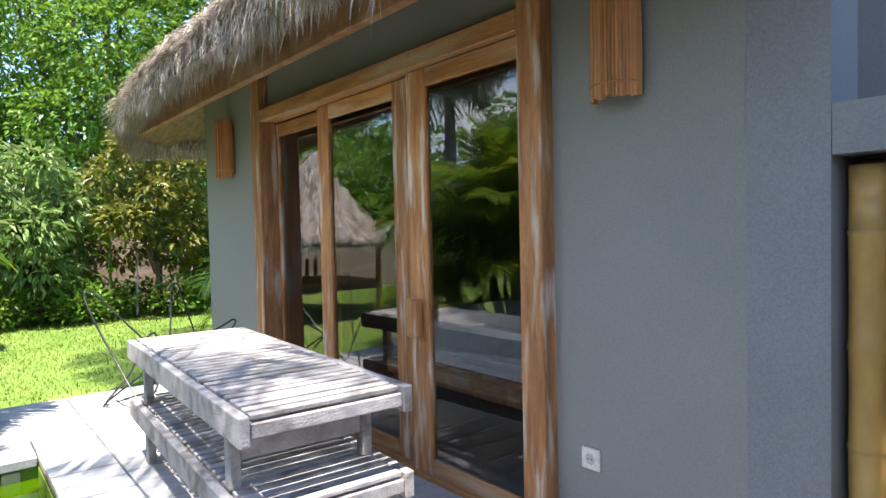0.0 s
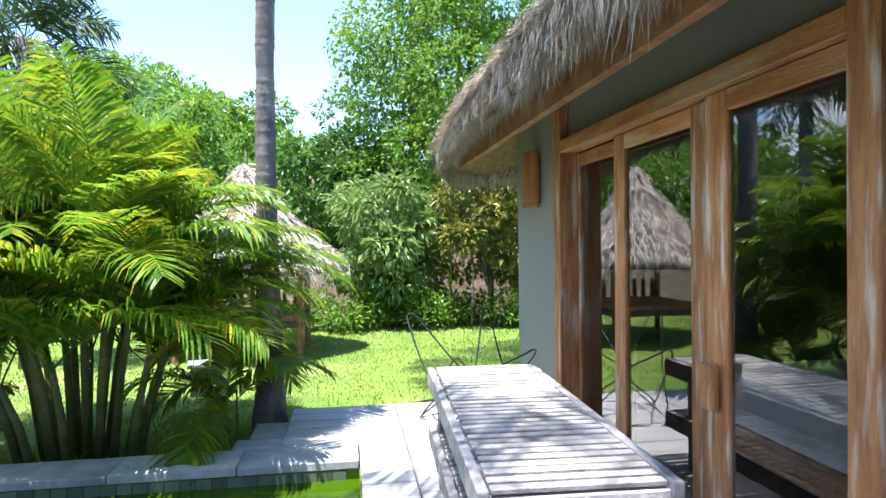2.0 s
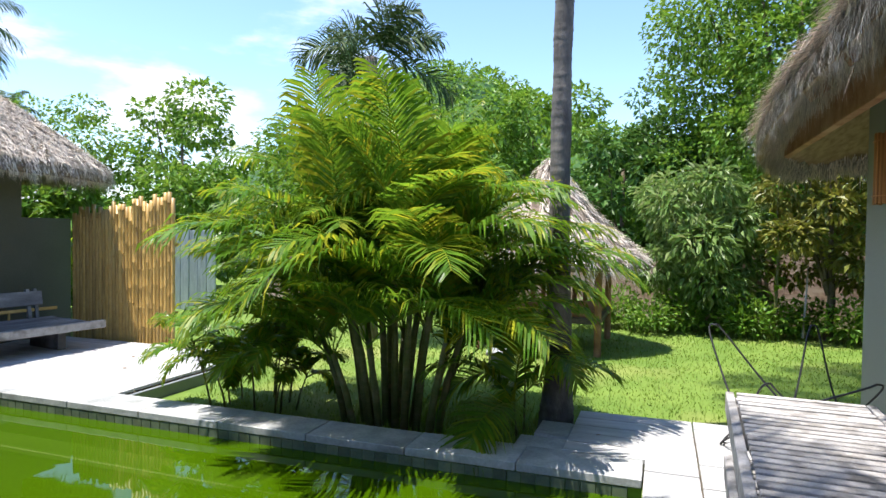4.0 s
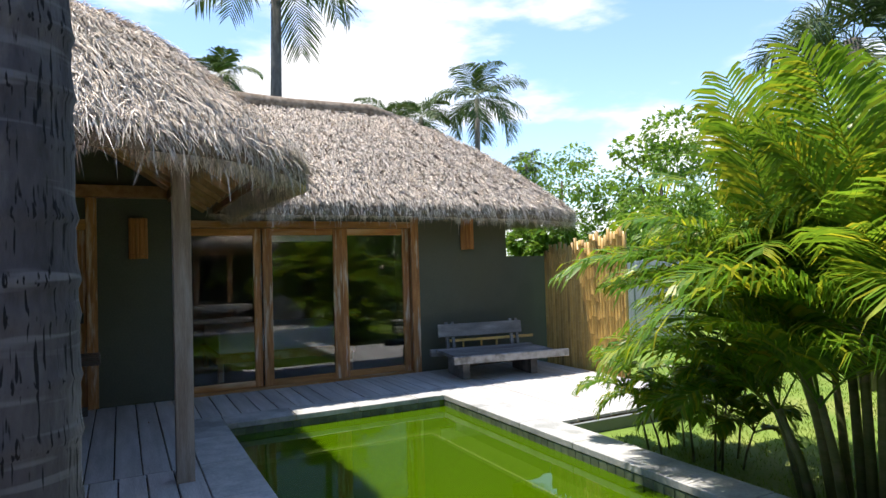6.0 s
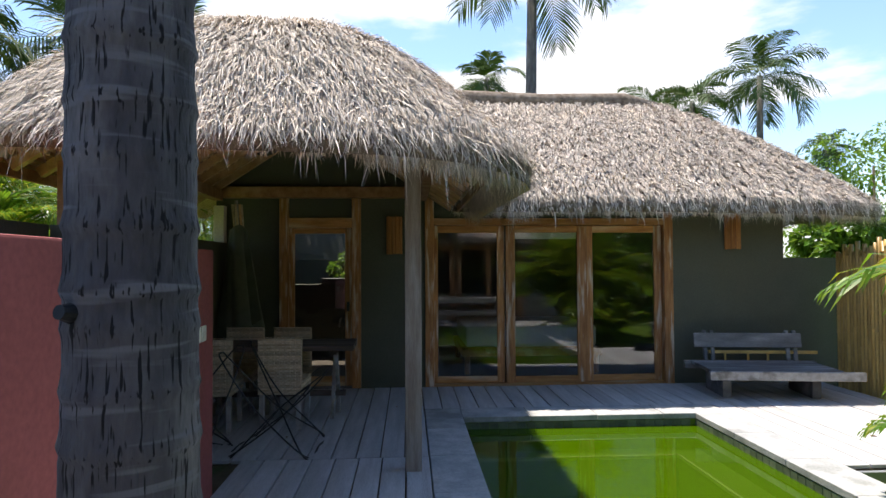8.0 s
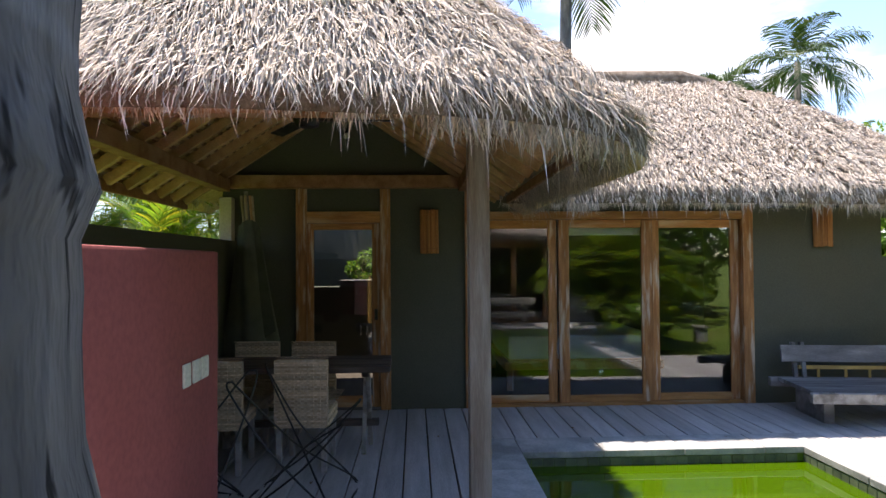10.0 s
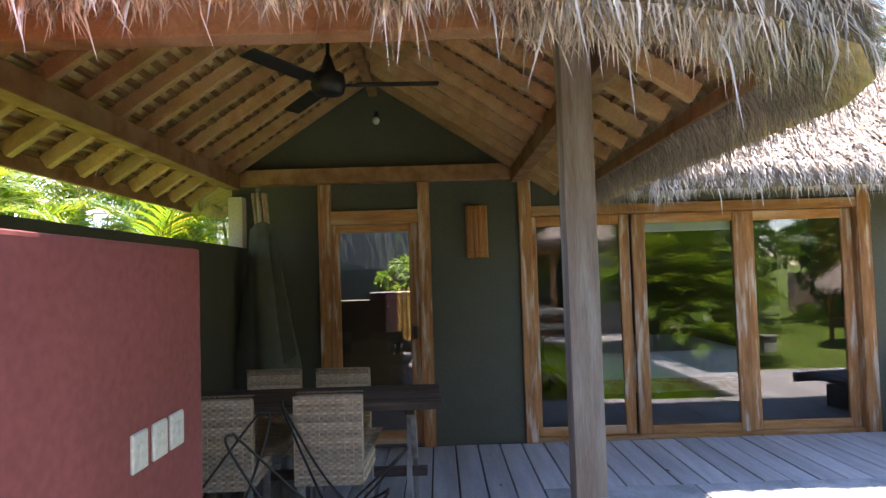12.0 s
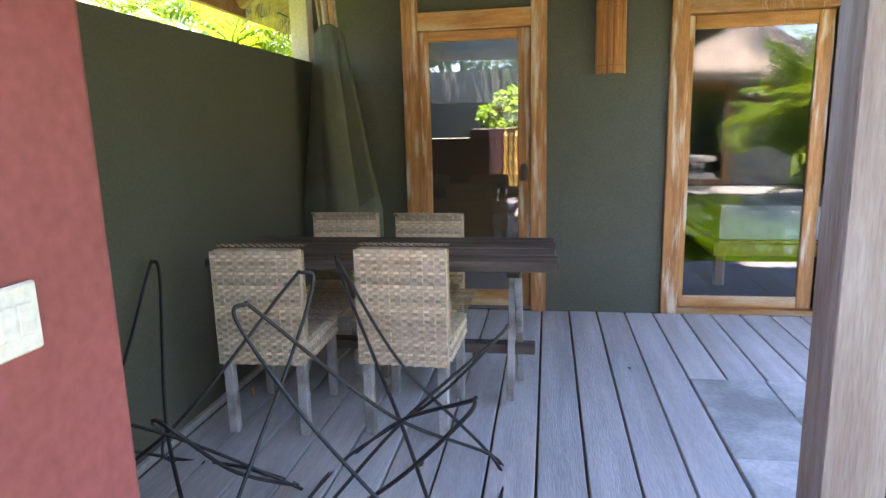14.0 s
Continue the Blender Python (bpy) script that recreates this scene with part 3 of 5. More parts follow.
DA = sliding_doors("door_1", 1.60, -1, (1.80, 1.925, 4.51, 4.655), ((1.90, 2.745, -0.005, 0.05, 0.155), (2.79, 3.785, -0.05, 0.15, 0.14), (3.68, 4.652, -0.102, 0.105, 0.165)),
                   "teak-framed glass sliding doors of the east house")
part("pull_handle", box(1.545, 2.625, 0.73, 1.597, 2.71, 0.93, 0.02), TEAK_Z, DA, "thick wooden pull handle")
DB = sliding_doors("door_2", FB, 1, (1.65, 1.765, 4.79, 4.91), ((1.767, 2.69, -0.05, 0.05, 0.10), (2.70, 3.77, -0.005, 0.12, 0.13), (3.74, 4.785, -0.05, 0.12, 0.10)),
                   "teak-framed glass sliding doors of the west house")

# single glazed door to the porch
D1 = thing("door_3", "single glazed teak door between carved worn posts", "door", kind="structure")
part("post", box(FB - 0.03, -0.20, 0, FB + 0.05, -0.085, 2.42, 0.006), TEAK_Z, D1, "brown teak post")
part("post", box(FB - 0.03, 0.715, 0, FB + 0.05, 0.827, 2.42, 0.006), TEAK_Z, D1, "carved teak post with flaking white paint")
part("lintel", box(FB - 0.03, -0.085, 2.045, FB + 0.045, 0.715, 2.17, 0.006), TEAK_Y, D1)
DL = thing("door_leaf", "", "")
DL.parent = D1
part("stile", box(FB - 0.02, -0.083, 0.03, FB + 0.02, -0.012, 2.04, 0.005), TEAK_Z, DL)
part("stile", box(FB - 0.02, 0.625, 0.03, FB + 0.02, 0.713, 2.04, 0.005), TEAK_Z, DL)
part("top_rail", box(FB - 0.02, -0.012, 1.97, FB + 0.02, 0.625, 2.04, 0.005), TEAK_Y, DL)
part("bottom_rail", box(FB - 0.02, -0.012, 0.03, FB + 0.02, 0.625, 0.15, 0.005), TEAK_Y, DL)
g = part("pane", box(FB - 0.004, -0.016, 0.145, FB + 0.004, 0.63, 1.975), GLASS, DL, "clear reflecting glass")
g.visible_shadow = False
part("handle", box(FB + 0.02, 0.65, 0.98, FB + 0.06, 0.685, 1.10, 0.006), BLACK, DL, "small black lock")

# porch timbers
PF = thing("porch_frame", "exposed timber frame of the porch", "frame", kind="structure")
part("tie_beam", box(FB, -0.9, 2.42, FB + 0.13, 1.63, 2.56, 0.01), BEAM, PF)
part("post", box(-4.655, 1.408, -0.05, -4.53, 1.533, 2.58, 0.008), POST, PF, "weathered grey square post")
part("front_beam", box(-4.15, -1.25, 2.355, -4.05, 1.85, 2.54, 0.008), BEAM, PF)
part("plate_beam", box(FB + 0.13, -1.0, 2.38, -4.07, -0.88, 2.51, 0.008), BEAM, PF)
part("plate_beam", box(FB + 0.13, 1.57, 2.38, -4.07, 1.67, 2.51, 0.008), BEAM, PF)
part("wall_post", box(-4.35, -1.0, 1.67, -4.23, -0.88, 2.3, 0.006), BEAM, PF)
part("pier", box(FB, -1.0, 1.85, FB + 0.12, -0.87, 2.32, 0.004), material("cream_paint", (0.55, 0.5, 0.4), (0.5, 0.45, 0.36), 4, 0.8, 0.1), PF, "cream painted stub pier")

# ---- porch roof timbers ----
for i in range(11):
    x = FB + 0.22 + 0.335 * i
    for sgn, ye in ((-1, -1.33), (1, 1.98)):
        ys = 0.33 + sgn * max(0.0, x + 5.3) * 1.15
        a, b_ = Vector((x, ys, slope_z(ys))), Vector((x, ye, slope_z(ye)))
        m = look((a + b_) / 2, b_) @ Matrix.Rotation(radians(0), 4, "Z")
        L = (b_ - a).length / 2
        part("rafter", box(-0.027, -0.04, -L, 0.027, 0.04, L, 0.004, m=m), RAFTER, PR)
bm = bmesh.new()
k = 0
for sgn, ye in ((-1, -1.40), (1, 2.0)):
    n_ = 24
    for j in range(n_):
        y = 0.33 + (ye - 0.33) * (j + 0.5) / n_
        z = slope_z(y) + 0.062
        x1 = min(-4.2, -5.15 + 0.75 * abs(y - 0.33))
        box(FB + 0.05, y - 0.017, z - 0.016, x1, y + 0.017, z + 0.012, bm=bm)
tagged(part("battens", bm, BEAM, PR, "close brown laths under thatch"), kind="stuff")
# hip rafters and fan of jack rafters towards the front eave
for a, b_ in (((-5.2, 0.33, 3.30), (-3.75, 1.85, 2.22)), ((-5.2, 0.33, 3.30), (-3.75, -1.5, 2.24)), ((-5.2, 0.33, 3.30), (-3.65, 0.33, 2.33)),
              ((-4.75, -0.4, 2.92), (-3.65, -0.6, 2.32)), ((-4.75, 1.0, 2.92), (-3.65, 1.2, 2.32))):
    a, b_ = Vector(a), Vector(b_)
    L = (b_ - a).length / 2
    part("hip_rafter", box(-0.03, -0.045, -L, 0.03, 0.045, L, 0.004, m=look((a + b_) / 2, b_)), RAFTER, PR)
part("ridge_beam", box(FB, 0.29, 3.24, -5.2, 0.37, 3.35, 0.006), BEAM, PR)
part("eave_board", box(FB + 0.1, -1.37, 2.19, -4.0, -1.34, 2.28, 0.004), BEAM, PR, "thin brown eave board")
part("eave_board", box(FB + 0.8, 2.0, 2.18, -4.1, 2.03, 2.25, 0.004), BEAM, PR, "thin brown eave board")
part("brace", box(-0.03, -0.03, -0.62, 0.03, 0.03, 0.62, 0.004, m=look((-7.3, 1.62, 2.75), (-6.4, 1.1, 3.1))), BEAM, PF, "slanting brace")

# ---- wall lamps, socket, switches ----
def wall_lamp(x, y, z, side, h, r, label):
    t = thing("wall_lamp", label, "wall lamp", "bamboo wall lamps", at=(x, y, z, 0))
    n_ = 23
    rr = random.Random(int(y * 100))
    for i in range(n_):
        a = math.pi * (i + 0.5) / n_
        px, py = side * (0.02 + r * 0.95 * math.sin(a)), r * math.cos(a)
        s_ = r * 0.072 * rr.uniform(0.85, 1.15)
        pts = [(px + rr.gauss(0, 0.001), py + rr.gauss(0, 0.001), zz) for zz in (rr.uniform(-0.006, 0.006), h * 0.3, h * 0.62, h + rr.uniform(-0.008, 0.008))]
        part("stick", tube(pts, [s_, s_ * rr.uniform(0.9, 1.1), s_ * rr.uniform(0.85, 1.1), s_ * 0.9], 6), STICK, t)
    for zz in (0.05, h - 0.05):
        part("binding", tube([(side * (0.02 + (r + s_) * math.sin(a)), (r + s_) * math.cos(a), zz) for a in (math.pi * i / 12 for i in range(13))], 0.003, 5), STICK, t, "thin binding cord")
    part("back_plate", box(min(0, side * 0.018), -r * 0.9, 0.03, max(0, side * 0.018), r * 0.9, h - 0.03, 0.003), BEAM, t)
    return t


wall_lamp(FA, 1.475, 1.72, -1, 0.50, 0.092, "half-round lamp of reddish bamboo sticks on a grey wall")
wall_lamp(FA, 5.27, 1.73, -1, 0.46, 0.10, "half-round lamp of reddish bamboo sticks on a grey wall")
wall_lamp(FB, 1.255, 1.705, 1, 0.475, 0.095, "half-round lamp of golden bamboo sticks beside the porch door")
wall_lamp(FB, 5.72, 1.755, 1, 0.48, 0.10, "half-round lamp of golden bamboo sticks on a dark wall")
so = thing("wall_socket", "white plastic wall socket", "socket", at=(FA, 1.63, 0.38, 0))
part("plate", box(-0.012, -0.042, -0.042, 0, 0.042, 0.042, 0.004), WHITE, so)
bm = rod((-0.0125, 0, 0), (-0.0105, 0, 0), 0.022, seg=20)
part("recess", bm, material("socket_grey", (0.5, 0.5, 0.45), (0.46, 0.46, 0.42), 5, 0.4, 0), so)
for d in (-0.009, 0.009):
    part("pin_hole", rod((-0.0135, d, 0), (-0.012, d, 0), 0.0032, seg=8), BLACK, so)
for i, (a, b_) in enumerate(((-3.79, -3.69), (-3.913, -3.81), (-4.028, -3.922))):
    sw = thing("light_switch", "cream plastic switch plate on the red wall", "switch", "switches on the red wall", at=((a + b_) / 2, 0.08, 1.115, 0))
    w = (b_ - a) / 2 - 0.007
    part("plate", box(-w, 0, -0.052, w, 0.011, 0.052, 0.004), WHITE, sw)
    for k in range((1, 1, 2)[i]):
        c = 0 if (1, 1, 2)[i] == 1 else (k - 0.5) * 0.034
        part("rocker", box(c - 0.014, 0.0112, -0.024, c + 0.014, 0.0145, 0.024, 0.002), WHITE, sw)

# niche with thick bamboo at the end of the east wall
for i in range(9):
    y = 0.735 - 0.118 * i
    t = thing("bamboo_pole", "thick golden bamboo pole standing in a wall niche", "bamboo pole", "bamboo poles in the niche", at=(FA + 0.09, y, -0.02, 0))
    rr = random.Random(i)
    pts, rad = [], []
    z = 0.0
    while z < 1.40:
        step = min(rr.uniform(0.26, 0.34), 1.455 - z)
        for f_, q in ((0.0, 1.0), (0.02, 1.06), (0.045, 0.97), (0.5, 0.955), (0.97, 0.98)):
            pts.append((0.002 * rr.random(), 0, z + f_ * step))
            rad.append(0.054 * q)
        z += step
    pts.append((0, 0, 1.455))
    rad.append(0.05)
    part("culm", tube(pts, rad, 14), BAMBOO, t, smooth=True)
slab("niche_back", CEMENT, [(FA + 0.16, -3.2, -0.1, FA + 0.2, 0.8, 1.46)], "cement back of the bamboo niche")
part("shelf_board", box(FA + 0.9, 0.3, 1.62, FA + 0.95, 0.5, 2.4, 0.004), BEAM, thing("cupboard_board", "dark wooden board seen through the wall opening", "board", at=(0, 0, 0.0, 0)))

# ---- two slatted loungers, one stacked on the other ----
def lounger(name, z, label, length=1.96, w=0.64):
    """Slatted wooden lounger, length along y, standing on z."""
    t = thing(name, label, "sun lounger", "stacked loungers", at=(0.84, 3.09, z, -2.8))
    h = 0.33
    for s_ in (-1, 1):
        xa = s_ * w / 2
        part("side_rail", box(xa - 0.02, -length / 2, h - 0.10, xa + 0.02, length / 2, h + 0.004, 0.006), GREYWOOD, t)
    for y in (-length / 2 + 0.025, length / 2 - 0.025):
        part("end_rail", box(-w / 2 + 0.021, y - 0.018, h - 0.075, w / 2 - 0.021, y + 0.018, h - 0.022, 0.005), GREYWOOD, t)
    n_ = 30
    me = None
    for i in range(n_):
        y = -length / 2 + 0.035 + (length - 0.07) * i / (n_ - 1)
        if me is None:
            ob = part("slat", box(-w / 2 + 0.03, -0.0215, -0.009, w / 2 - 0.03, 0.0215, 0.009, 0.003), GREYWOOD, t)
            me = ob.data
        else:
            ob = new("slat", me)
            ob.parent = t
        ob.location = (rng.gauss(0, 0.002), y, h + rng.gauss(0, 0.0015) - 0.002)
        ob.rotation_euler = (0, 0, rng.gauss(0, 0.004))
    for sx in (-1, 1):
        for y in (-length / 2 + 0.28, length / 2 - 0.22):
            part("leg", box(sx * (w / 2 - 0.045) - 0.022, y - 0.03, 0, sx * (w / 2 - 0.045) + 0.022, y + 0.03, h - 0.012, 0.005), GREYWOOD, t)
    for y in (-length / 2 + 0.28, length / 2 - 0.22):
        part("stretcher", box(-w / 2 + 0.068, y - 0.016, 0.10, w / 2 - 0.068, y + 0.016, 0.17, 0.004), GREYWOOD, t)
    for sx in (-1, 1):
        bm = rod((sx * (w / 2 + 0.005) - 0.018, -length / 2 + 0.12, 0.16), (sx * (w / 2 + 0.005) + 0.018, -length / 2 + 0.12, 0.16), 0.085, seg=22)
        if z < 0.1:
            part("wheel", bm, GREYWOOD, t, "small solid wooden wheel")
        else:
            bm.free()
    return t


lounger("sun_lounger", 0.0, "weathered grey slatted wooden lounger under another one")
lounger("sun_lounger", 0.338, "silver-grey slatted wooden lounger stacked on another one")


# ---- wire chair frames ----
def butterfly_chair(x, y, rz, tilt, group, label):
    """Bare bent-rod frame of a butterfly chair."""
    t = thing("butterfly_chair_frame", label, "chair frame", group, at=(x, y, 0, rz))
    def smooth_path(ctrl, n_=8):
        ctrl = [Vector(c) for c in ctrl]
        out = []
        N = len(ctrl)
        for i in range(N):
            p0, p1, p2, p3 = ctrl[(i - 1) % N], ctrl[i], ctrl[(i + 1) % N], ctrl[(i + 2) % N]
            for k in range(n_):
                u = k / n_
                out.append(0.5 * ((2 * p1) + (p2 - p0) * u + (2 * p0 - 5 * p1 + 4 * p2 - p3) * u * u + (3 * p1 - p0 - 3 * p2 + p3) * u ** 3))
        return out + [out[0]]
    m = Matrix.Rotation(radians(tilt), 4, "X")
    for sx in (-1, 1):
        ctrl = [(sx * 0.36, -0.30, 0.012), (sx * -0.02, 0.02, 0.36), (sx * -0.30, 0.33, 0.80), (sx * -0.36, 0.36, 0.86), (sx * -0.40, 0.36, 0.80),
                (sx * -0.36, 0.10, 0.40), (sx * -0.33, -0.30, 0.012), (sx * 0.0, -0.34, 0.010)]
        part("rod_loop", tube(smooth_path([m @ Vector(c) for c in ctrl]), 0.007, 6), BLACK, t)
        ctrl = [(sx * 0.33, 0.30, 0.012), (sx * 0.02, 0.0, 0.33), (sx * -0.28, -0.30, 0.56), (sx * -0.34, -0.34, 0.60), (sx * -0.38, -0.31, 0.55),
                (sx * -0.34, -0.05, 0.28), (sx * -0.30, 0.32, 0.012), (sx * 0.0, 0.36, 0.010)]
        part("rod_loop", tube(smooth_path([m @ Vector(c) for c in ctrl]), 0.007, 6), BLACK, t)
    return t


butterfly_chair(-5.27, 0.32, 176, 0, "wire chair frames", "bare black bent-rod chair frame without its sling")
butterfly_chair(-5.08, -0.48, 78, 0, "wire chair frames", "bare black bent-rod chair frame near the side wall")
butterfly_chair(1.05, 5.15, 20, 0, "wire chair frames", "bare black bent-rod chair frame beside the east wall")


# ---- dining table and wicker chairs ----
dt = thing("dining_table", "dark weathered plank table on crossed legs", "table")
for i in range(4):
    x0 = -6.65 + i * 0.16
    part("plank", box(x0, -0.93 + rng.uniform(0, 0.01), 0.715, x0 + 0.154, 0.88 + rng.uniform(-0.012, 0.012), 0.765, 0.005), DARKWOOD, dt)
for y in (-0.55, 0.68):
    part("cleat", box(-6.55, y - 0.03, 0.665, -6.11, y + 0.03, 0.714, 0.004), DARKWOOD, dt)
    for s_ in (-1, 1):
        c, e_ = Vector((-6.33 - s_ * 0.16, y + s_ * 0.02, 0.02)), Vector((-6.33 + s_ * 0.16, y + s_ * 0.02, 0.67))
        part("leg", box(-0.03, -0.018, -(e_ - c).length / 2, 0.03, 0.018, (e_ - c).length / 2, 0.004, m=look((c + e_) / 2, e_) @ Matrix.Rotation(radians(90), 4, "Z")), GREYWOOD, dt, "pale crossed leg")
part("stretcher", box(-6.37, -0.62, 0.22, -6.29, 0.78, 0.27, 0.004), DARKWOOD, dt)


def wicker_panel(w, h, bm_m, rows_, cols, seed):
    """Woven bands: level strands passing over and under upright ones, as real geometry."""
    r = random.Random(seed)
    vs, fs = [], []
    def strip(p, q, u, amp, phase, wid):
        n_ = cols * 2
        prev = None
        for k in range(n_ + 1):
            t_ = k / n_
            c = p.lerp(q, t_) + Vector((0, 0, 0)) + NORM * (amp * math.cos(math.pi * (k * 1.0 + phase)) + 0.004)
            a, b2 = c - u * wid / 2, c + u * wid / 2
            i = len(vs)
            vs.extend([bm_m @ a, bm_m @ b2])
            if prev is not None:
                fs.append((prev, prev + 1, i + 1, i))
            prev = i
    NORM = Vector((0, -1, 0))
    for j in range(rows_):
        z = h * (j + 0.5) / rows_
        strip(Vector((-w / 2, 0, z)), Vector((w / 2, 0, z)), Vector((0, 0, 1)), 0.0035, j % 2, h / rows_ * r.uniform(0.72, 0.98))
    for k in range(cols + 1):
        x = -w / 2 + w * k / cols
        i = len(vs)
        d = 0.0035
        vs.extend([bm_m @ Vector((x - d, -0.003, 0)), bm_m @ Vector((x + d, -0.003, 0)), bm_m @ Vector((x + d, -0.003, h)), bm_m @ Vector((x - d, -0.003, h))])
        fs.append((i, i + 1, i + 2, i + 3))
    return vs, fs


WEAVE = material("wicker_weave", (0.70, 0.58, 0.43), (0.55, 0.43, 0.29), 25, 0.7, 0.15, fine=80, c3=(0.46, 0.34, 0.21), patch=9, vary=0.3, island=True)


def wicker_chair(m, label):
    """Woven chair facing +y from its own base, on grey wooden legs."""
    t = tagged(new("wicker_chair"), label, "chair", "wicker chairs at the table")
    w, d = 0.40, 0.46
    part("seat", box(-w / 2, -d / 2 + 0.03, 0.34, w / 2, d / 2, 0.455, 0.02), WICKER, t)
    part("backrest", box(-w / 2, -d / 2 - 0.03, 0.34, w / 2, -d / 2 + 0.028, 0.87, 0.018), WICKER, t)
    for nm, mm, ww, hh, rr_, cc in (("back_weave", Matrix.Translation((0, -d / 2 - 0.03, 0.345)), w, 0.52, 34, 8, ),
                                    ("front_weave", Matrix.Translation((0, -d / 2 + 0.028, 0.46)) @ Matrix.Rotation(math.pi, 4, "Z"), w, 0.40, 26, 8),
                                    ("side_weave", Matrix.Translation((w / 2, 0, 0.345)) @ Matrix.Rotation(radians(90), 4, "Z"), d - 0.02, 0.105, 7, 12),
                                    ("side_weave", Matrix.Translation((-w / 2, 0, 0.345)) @ Matrix.Rotation(radians(-90), 4, "Z"), d - 0.02, 0.105, 7, 12),
                                    ("seat_weave", Matrix.Translation((0, d / 2, 0.455)) @ Matrix.Rotation(radians(-90), 4, "X") , w, d - 0.03, 26, 8),
                                    ("top_weave", Matrix.Translation((0, -d / 2 + 0.028, 0.871)) @ Matrix.Rotation(radians(-90), 4, "X"), w, 0.056, 3, 12)):
        vs, fs = wicker_panel(ww, hh, mm, rr_, cc, len(nm))
        soup(nm, vs, fs, WEAVE, t)
    for sx in (-1, 1):
        for y in (-d / 2 + 0.0, d / 2 - 0.03):
            part("leg", box(sx * (w / 2 - 0.028) - 0.022, y - 0.022, 0, sx * (w / 2 - 0.028) + 0.022, y + 0.022, 0.342, 0.004), GREYWOOD, t)
    t.matrix_basis = m
    return t


ch = wicker_chair(pose(-5.98, -0.43, 0, 0, 0, 92), "pale woven wicker chair with grey wooden legs")
copy_thing(ch, pose(-6.03, 0.225, 0, 0, 0, 88))
copy_thing(ch, pose(-6.68, -0.39, 0, 0, 0, -90))
copy_thing(ch, pose(-6.64, 0.13, 0, 0, 0, -93))

# ---- folded parasol in the corner ----
um = thing("folded_parasol", "rolled olive canvas parasol leaning in the corner", "parasol", at=(-7.42, -0.57, 0, 0))
part("pole", tube([(0, 0, 0.0), (0, -0.02, 1.2), (0.0, -0.07, 2.35)], 0.021, 10), GREYWOOD, um)
bm = bmesh.new()
prof = [(0.66, 0.23, 0.17), (0.85, 0.24, 0.16), (1.2, 0.19, 0.14), (1.6, 0.145, 0.12), (1.9, 0.11, 0.09), (2.02, 0.10, 0.085)]
rings = []
for z, rx, ry in prof:
    ring = []
    for k in range(48):
        a = 2 * math.pi * k / 48
        f_ = 1 + 0.22 * math.sin(a * 4 + z * 0.8) * (2.2 - z) / 1.5 + 0.06 * math.sin(9 * a + 2 * z)
        ring.append(bm.verts.new((ry * f_ * math.cos(a) + 0.03, rx * f_ * math.sin(a) - 0.03 * z + 0.03, z + 0.03 * math.sin(a * 2 + 1))))
    rings.append(ring)
for r0, r1 in zip(rings, rings[1:]):
    for k in range(48):
        bm.faces.new((r0[k], r0[(k + 1) % 48], r1[(k + 1) % 48], r1[k]))
part("canopy", bm, CANVAS, um, "olive canvas in loose folds", smooth=True)
bm = bmesh.new()
vs = [bm.verts.new(v) for v in ((0.10, 0.05, 1.95), (0.10, 0.09, 1.93), (0.16, 0.27, 0.93), (0.15, 0.16, 0.86), (0.13, 0.02, 0.9))]
bm.faces.new(vs)
bmesh.ops.solidify(bm, geom=bm.faces[:], thickness=0.012)
part("loose_flap", bm, CANVAS, um, "hanging canvas flap")
for k in range(7):
    a = 2 * math.pi * k / 7
    part("rib", rod((0.05 * math.cos(a) + 0.02, 0.05 * math.sin(a) - 0.03, 1.98), (0.055 * math.cos(a) + 0.01, 0.055 * math.sin(a) - 0.06, 2.30), 0.015, seg=6), (WICKER, RAFTER)[k % 2], um, "pale wooden rib")
for k in range(4):
    part("rib_end", rod((0.05, -0.08 + 0.05 * k, 0.52), (0.045, -0.07 + 0.045 * k, 0.70), 0.011, seg=6), WHITE, um, "pale rib end")
part("base", tube([(0, 0, 0.0), (0, 0, 0.05), (0, 0, 0.09), (0, 0, 0.3)], [0.2, 0.19, 0.05, 0.035], 20), STONE, um, "round stone base")

# ---- wash taps seen through the porch door ----
for y_ in (0.27, 0.36):
    tp = thing("wash_tap", "small chrome tap on the wash place wall", "tap", "wash taps", at=(-10.56, y_, 0.58, 0))
    part("spout", tube([(0, 0, 0), (0.09, 0, 0.0), (0.13, 0, -0.02), (0.14, 0, -0.06)], 0.013, 8), CHROME, tp, smooth=True)
    part("knob", rod((0.05, 0, 0.01), (0.05, 0, 0.07), 0.016, 0.022, seg=10), CHROME, tp, "round tap knob")

# ---- ceiling fan and bulb ----
fx, fy, fz = -5.75, 0.27, 2.71
fan = thing("ceiling_fan", "black three-bladed ceiling fan on a rod", "fan", at=(fx, fy, fz, 0))
part("rod", rod((0, 0, 0.12), (0, 0, 0.74), 0.012, seg=8), BLACK, fan)
part("motor", tube([(0, 0, -0.06), (0, 0, -0.05), (0, 0, 0.0), (0, 0, 0.06), (0, 0, 0.085), (0, 0, 0.18)], [0.05, 0.09, 0.105, 0.095, 0.05, 0.018], 20), BLACK, fan, smooth=True)
for k, a in enumerate((92, -28, 212)):
    q = Matrix.Rotation(radians(a), 4, "Z")
    bl = part("blade", box(0.17, -0.055, -0.006, 0.66, 0.055, 0.006, 0.004, m=q @ Matrix.Rotation(radians(9), 4, "X")), BLACK, fan)
    part("bracket", box(0.07, -0.02, -0.008, 0.20, 0.02, 0.0, 0.002, m=q), BLACK, bl)
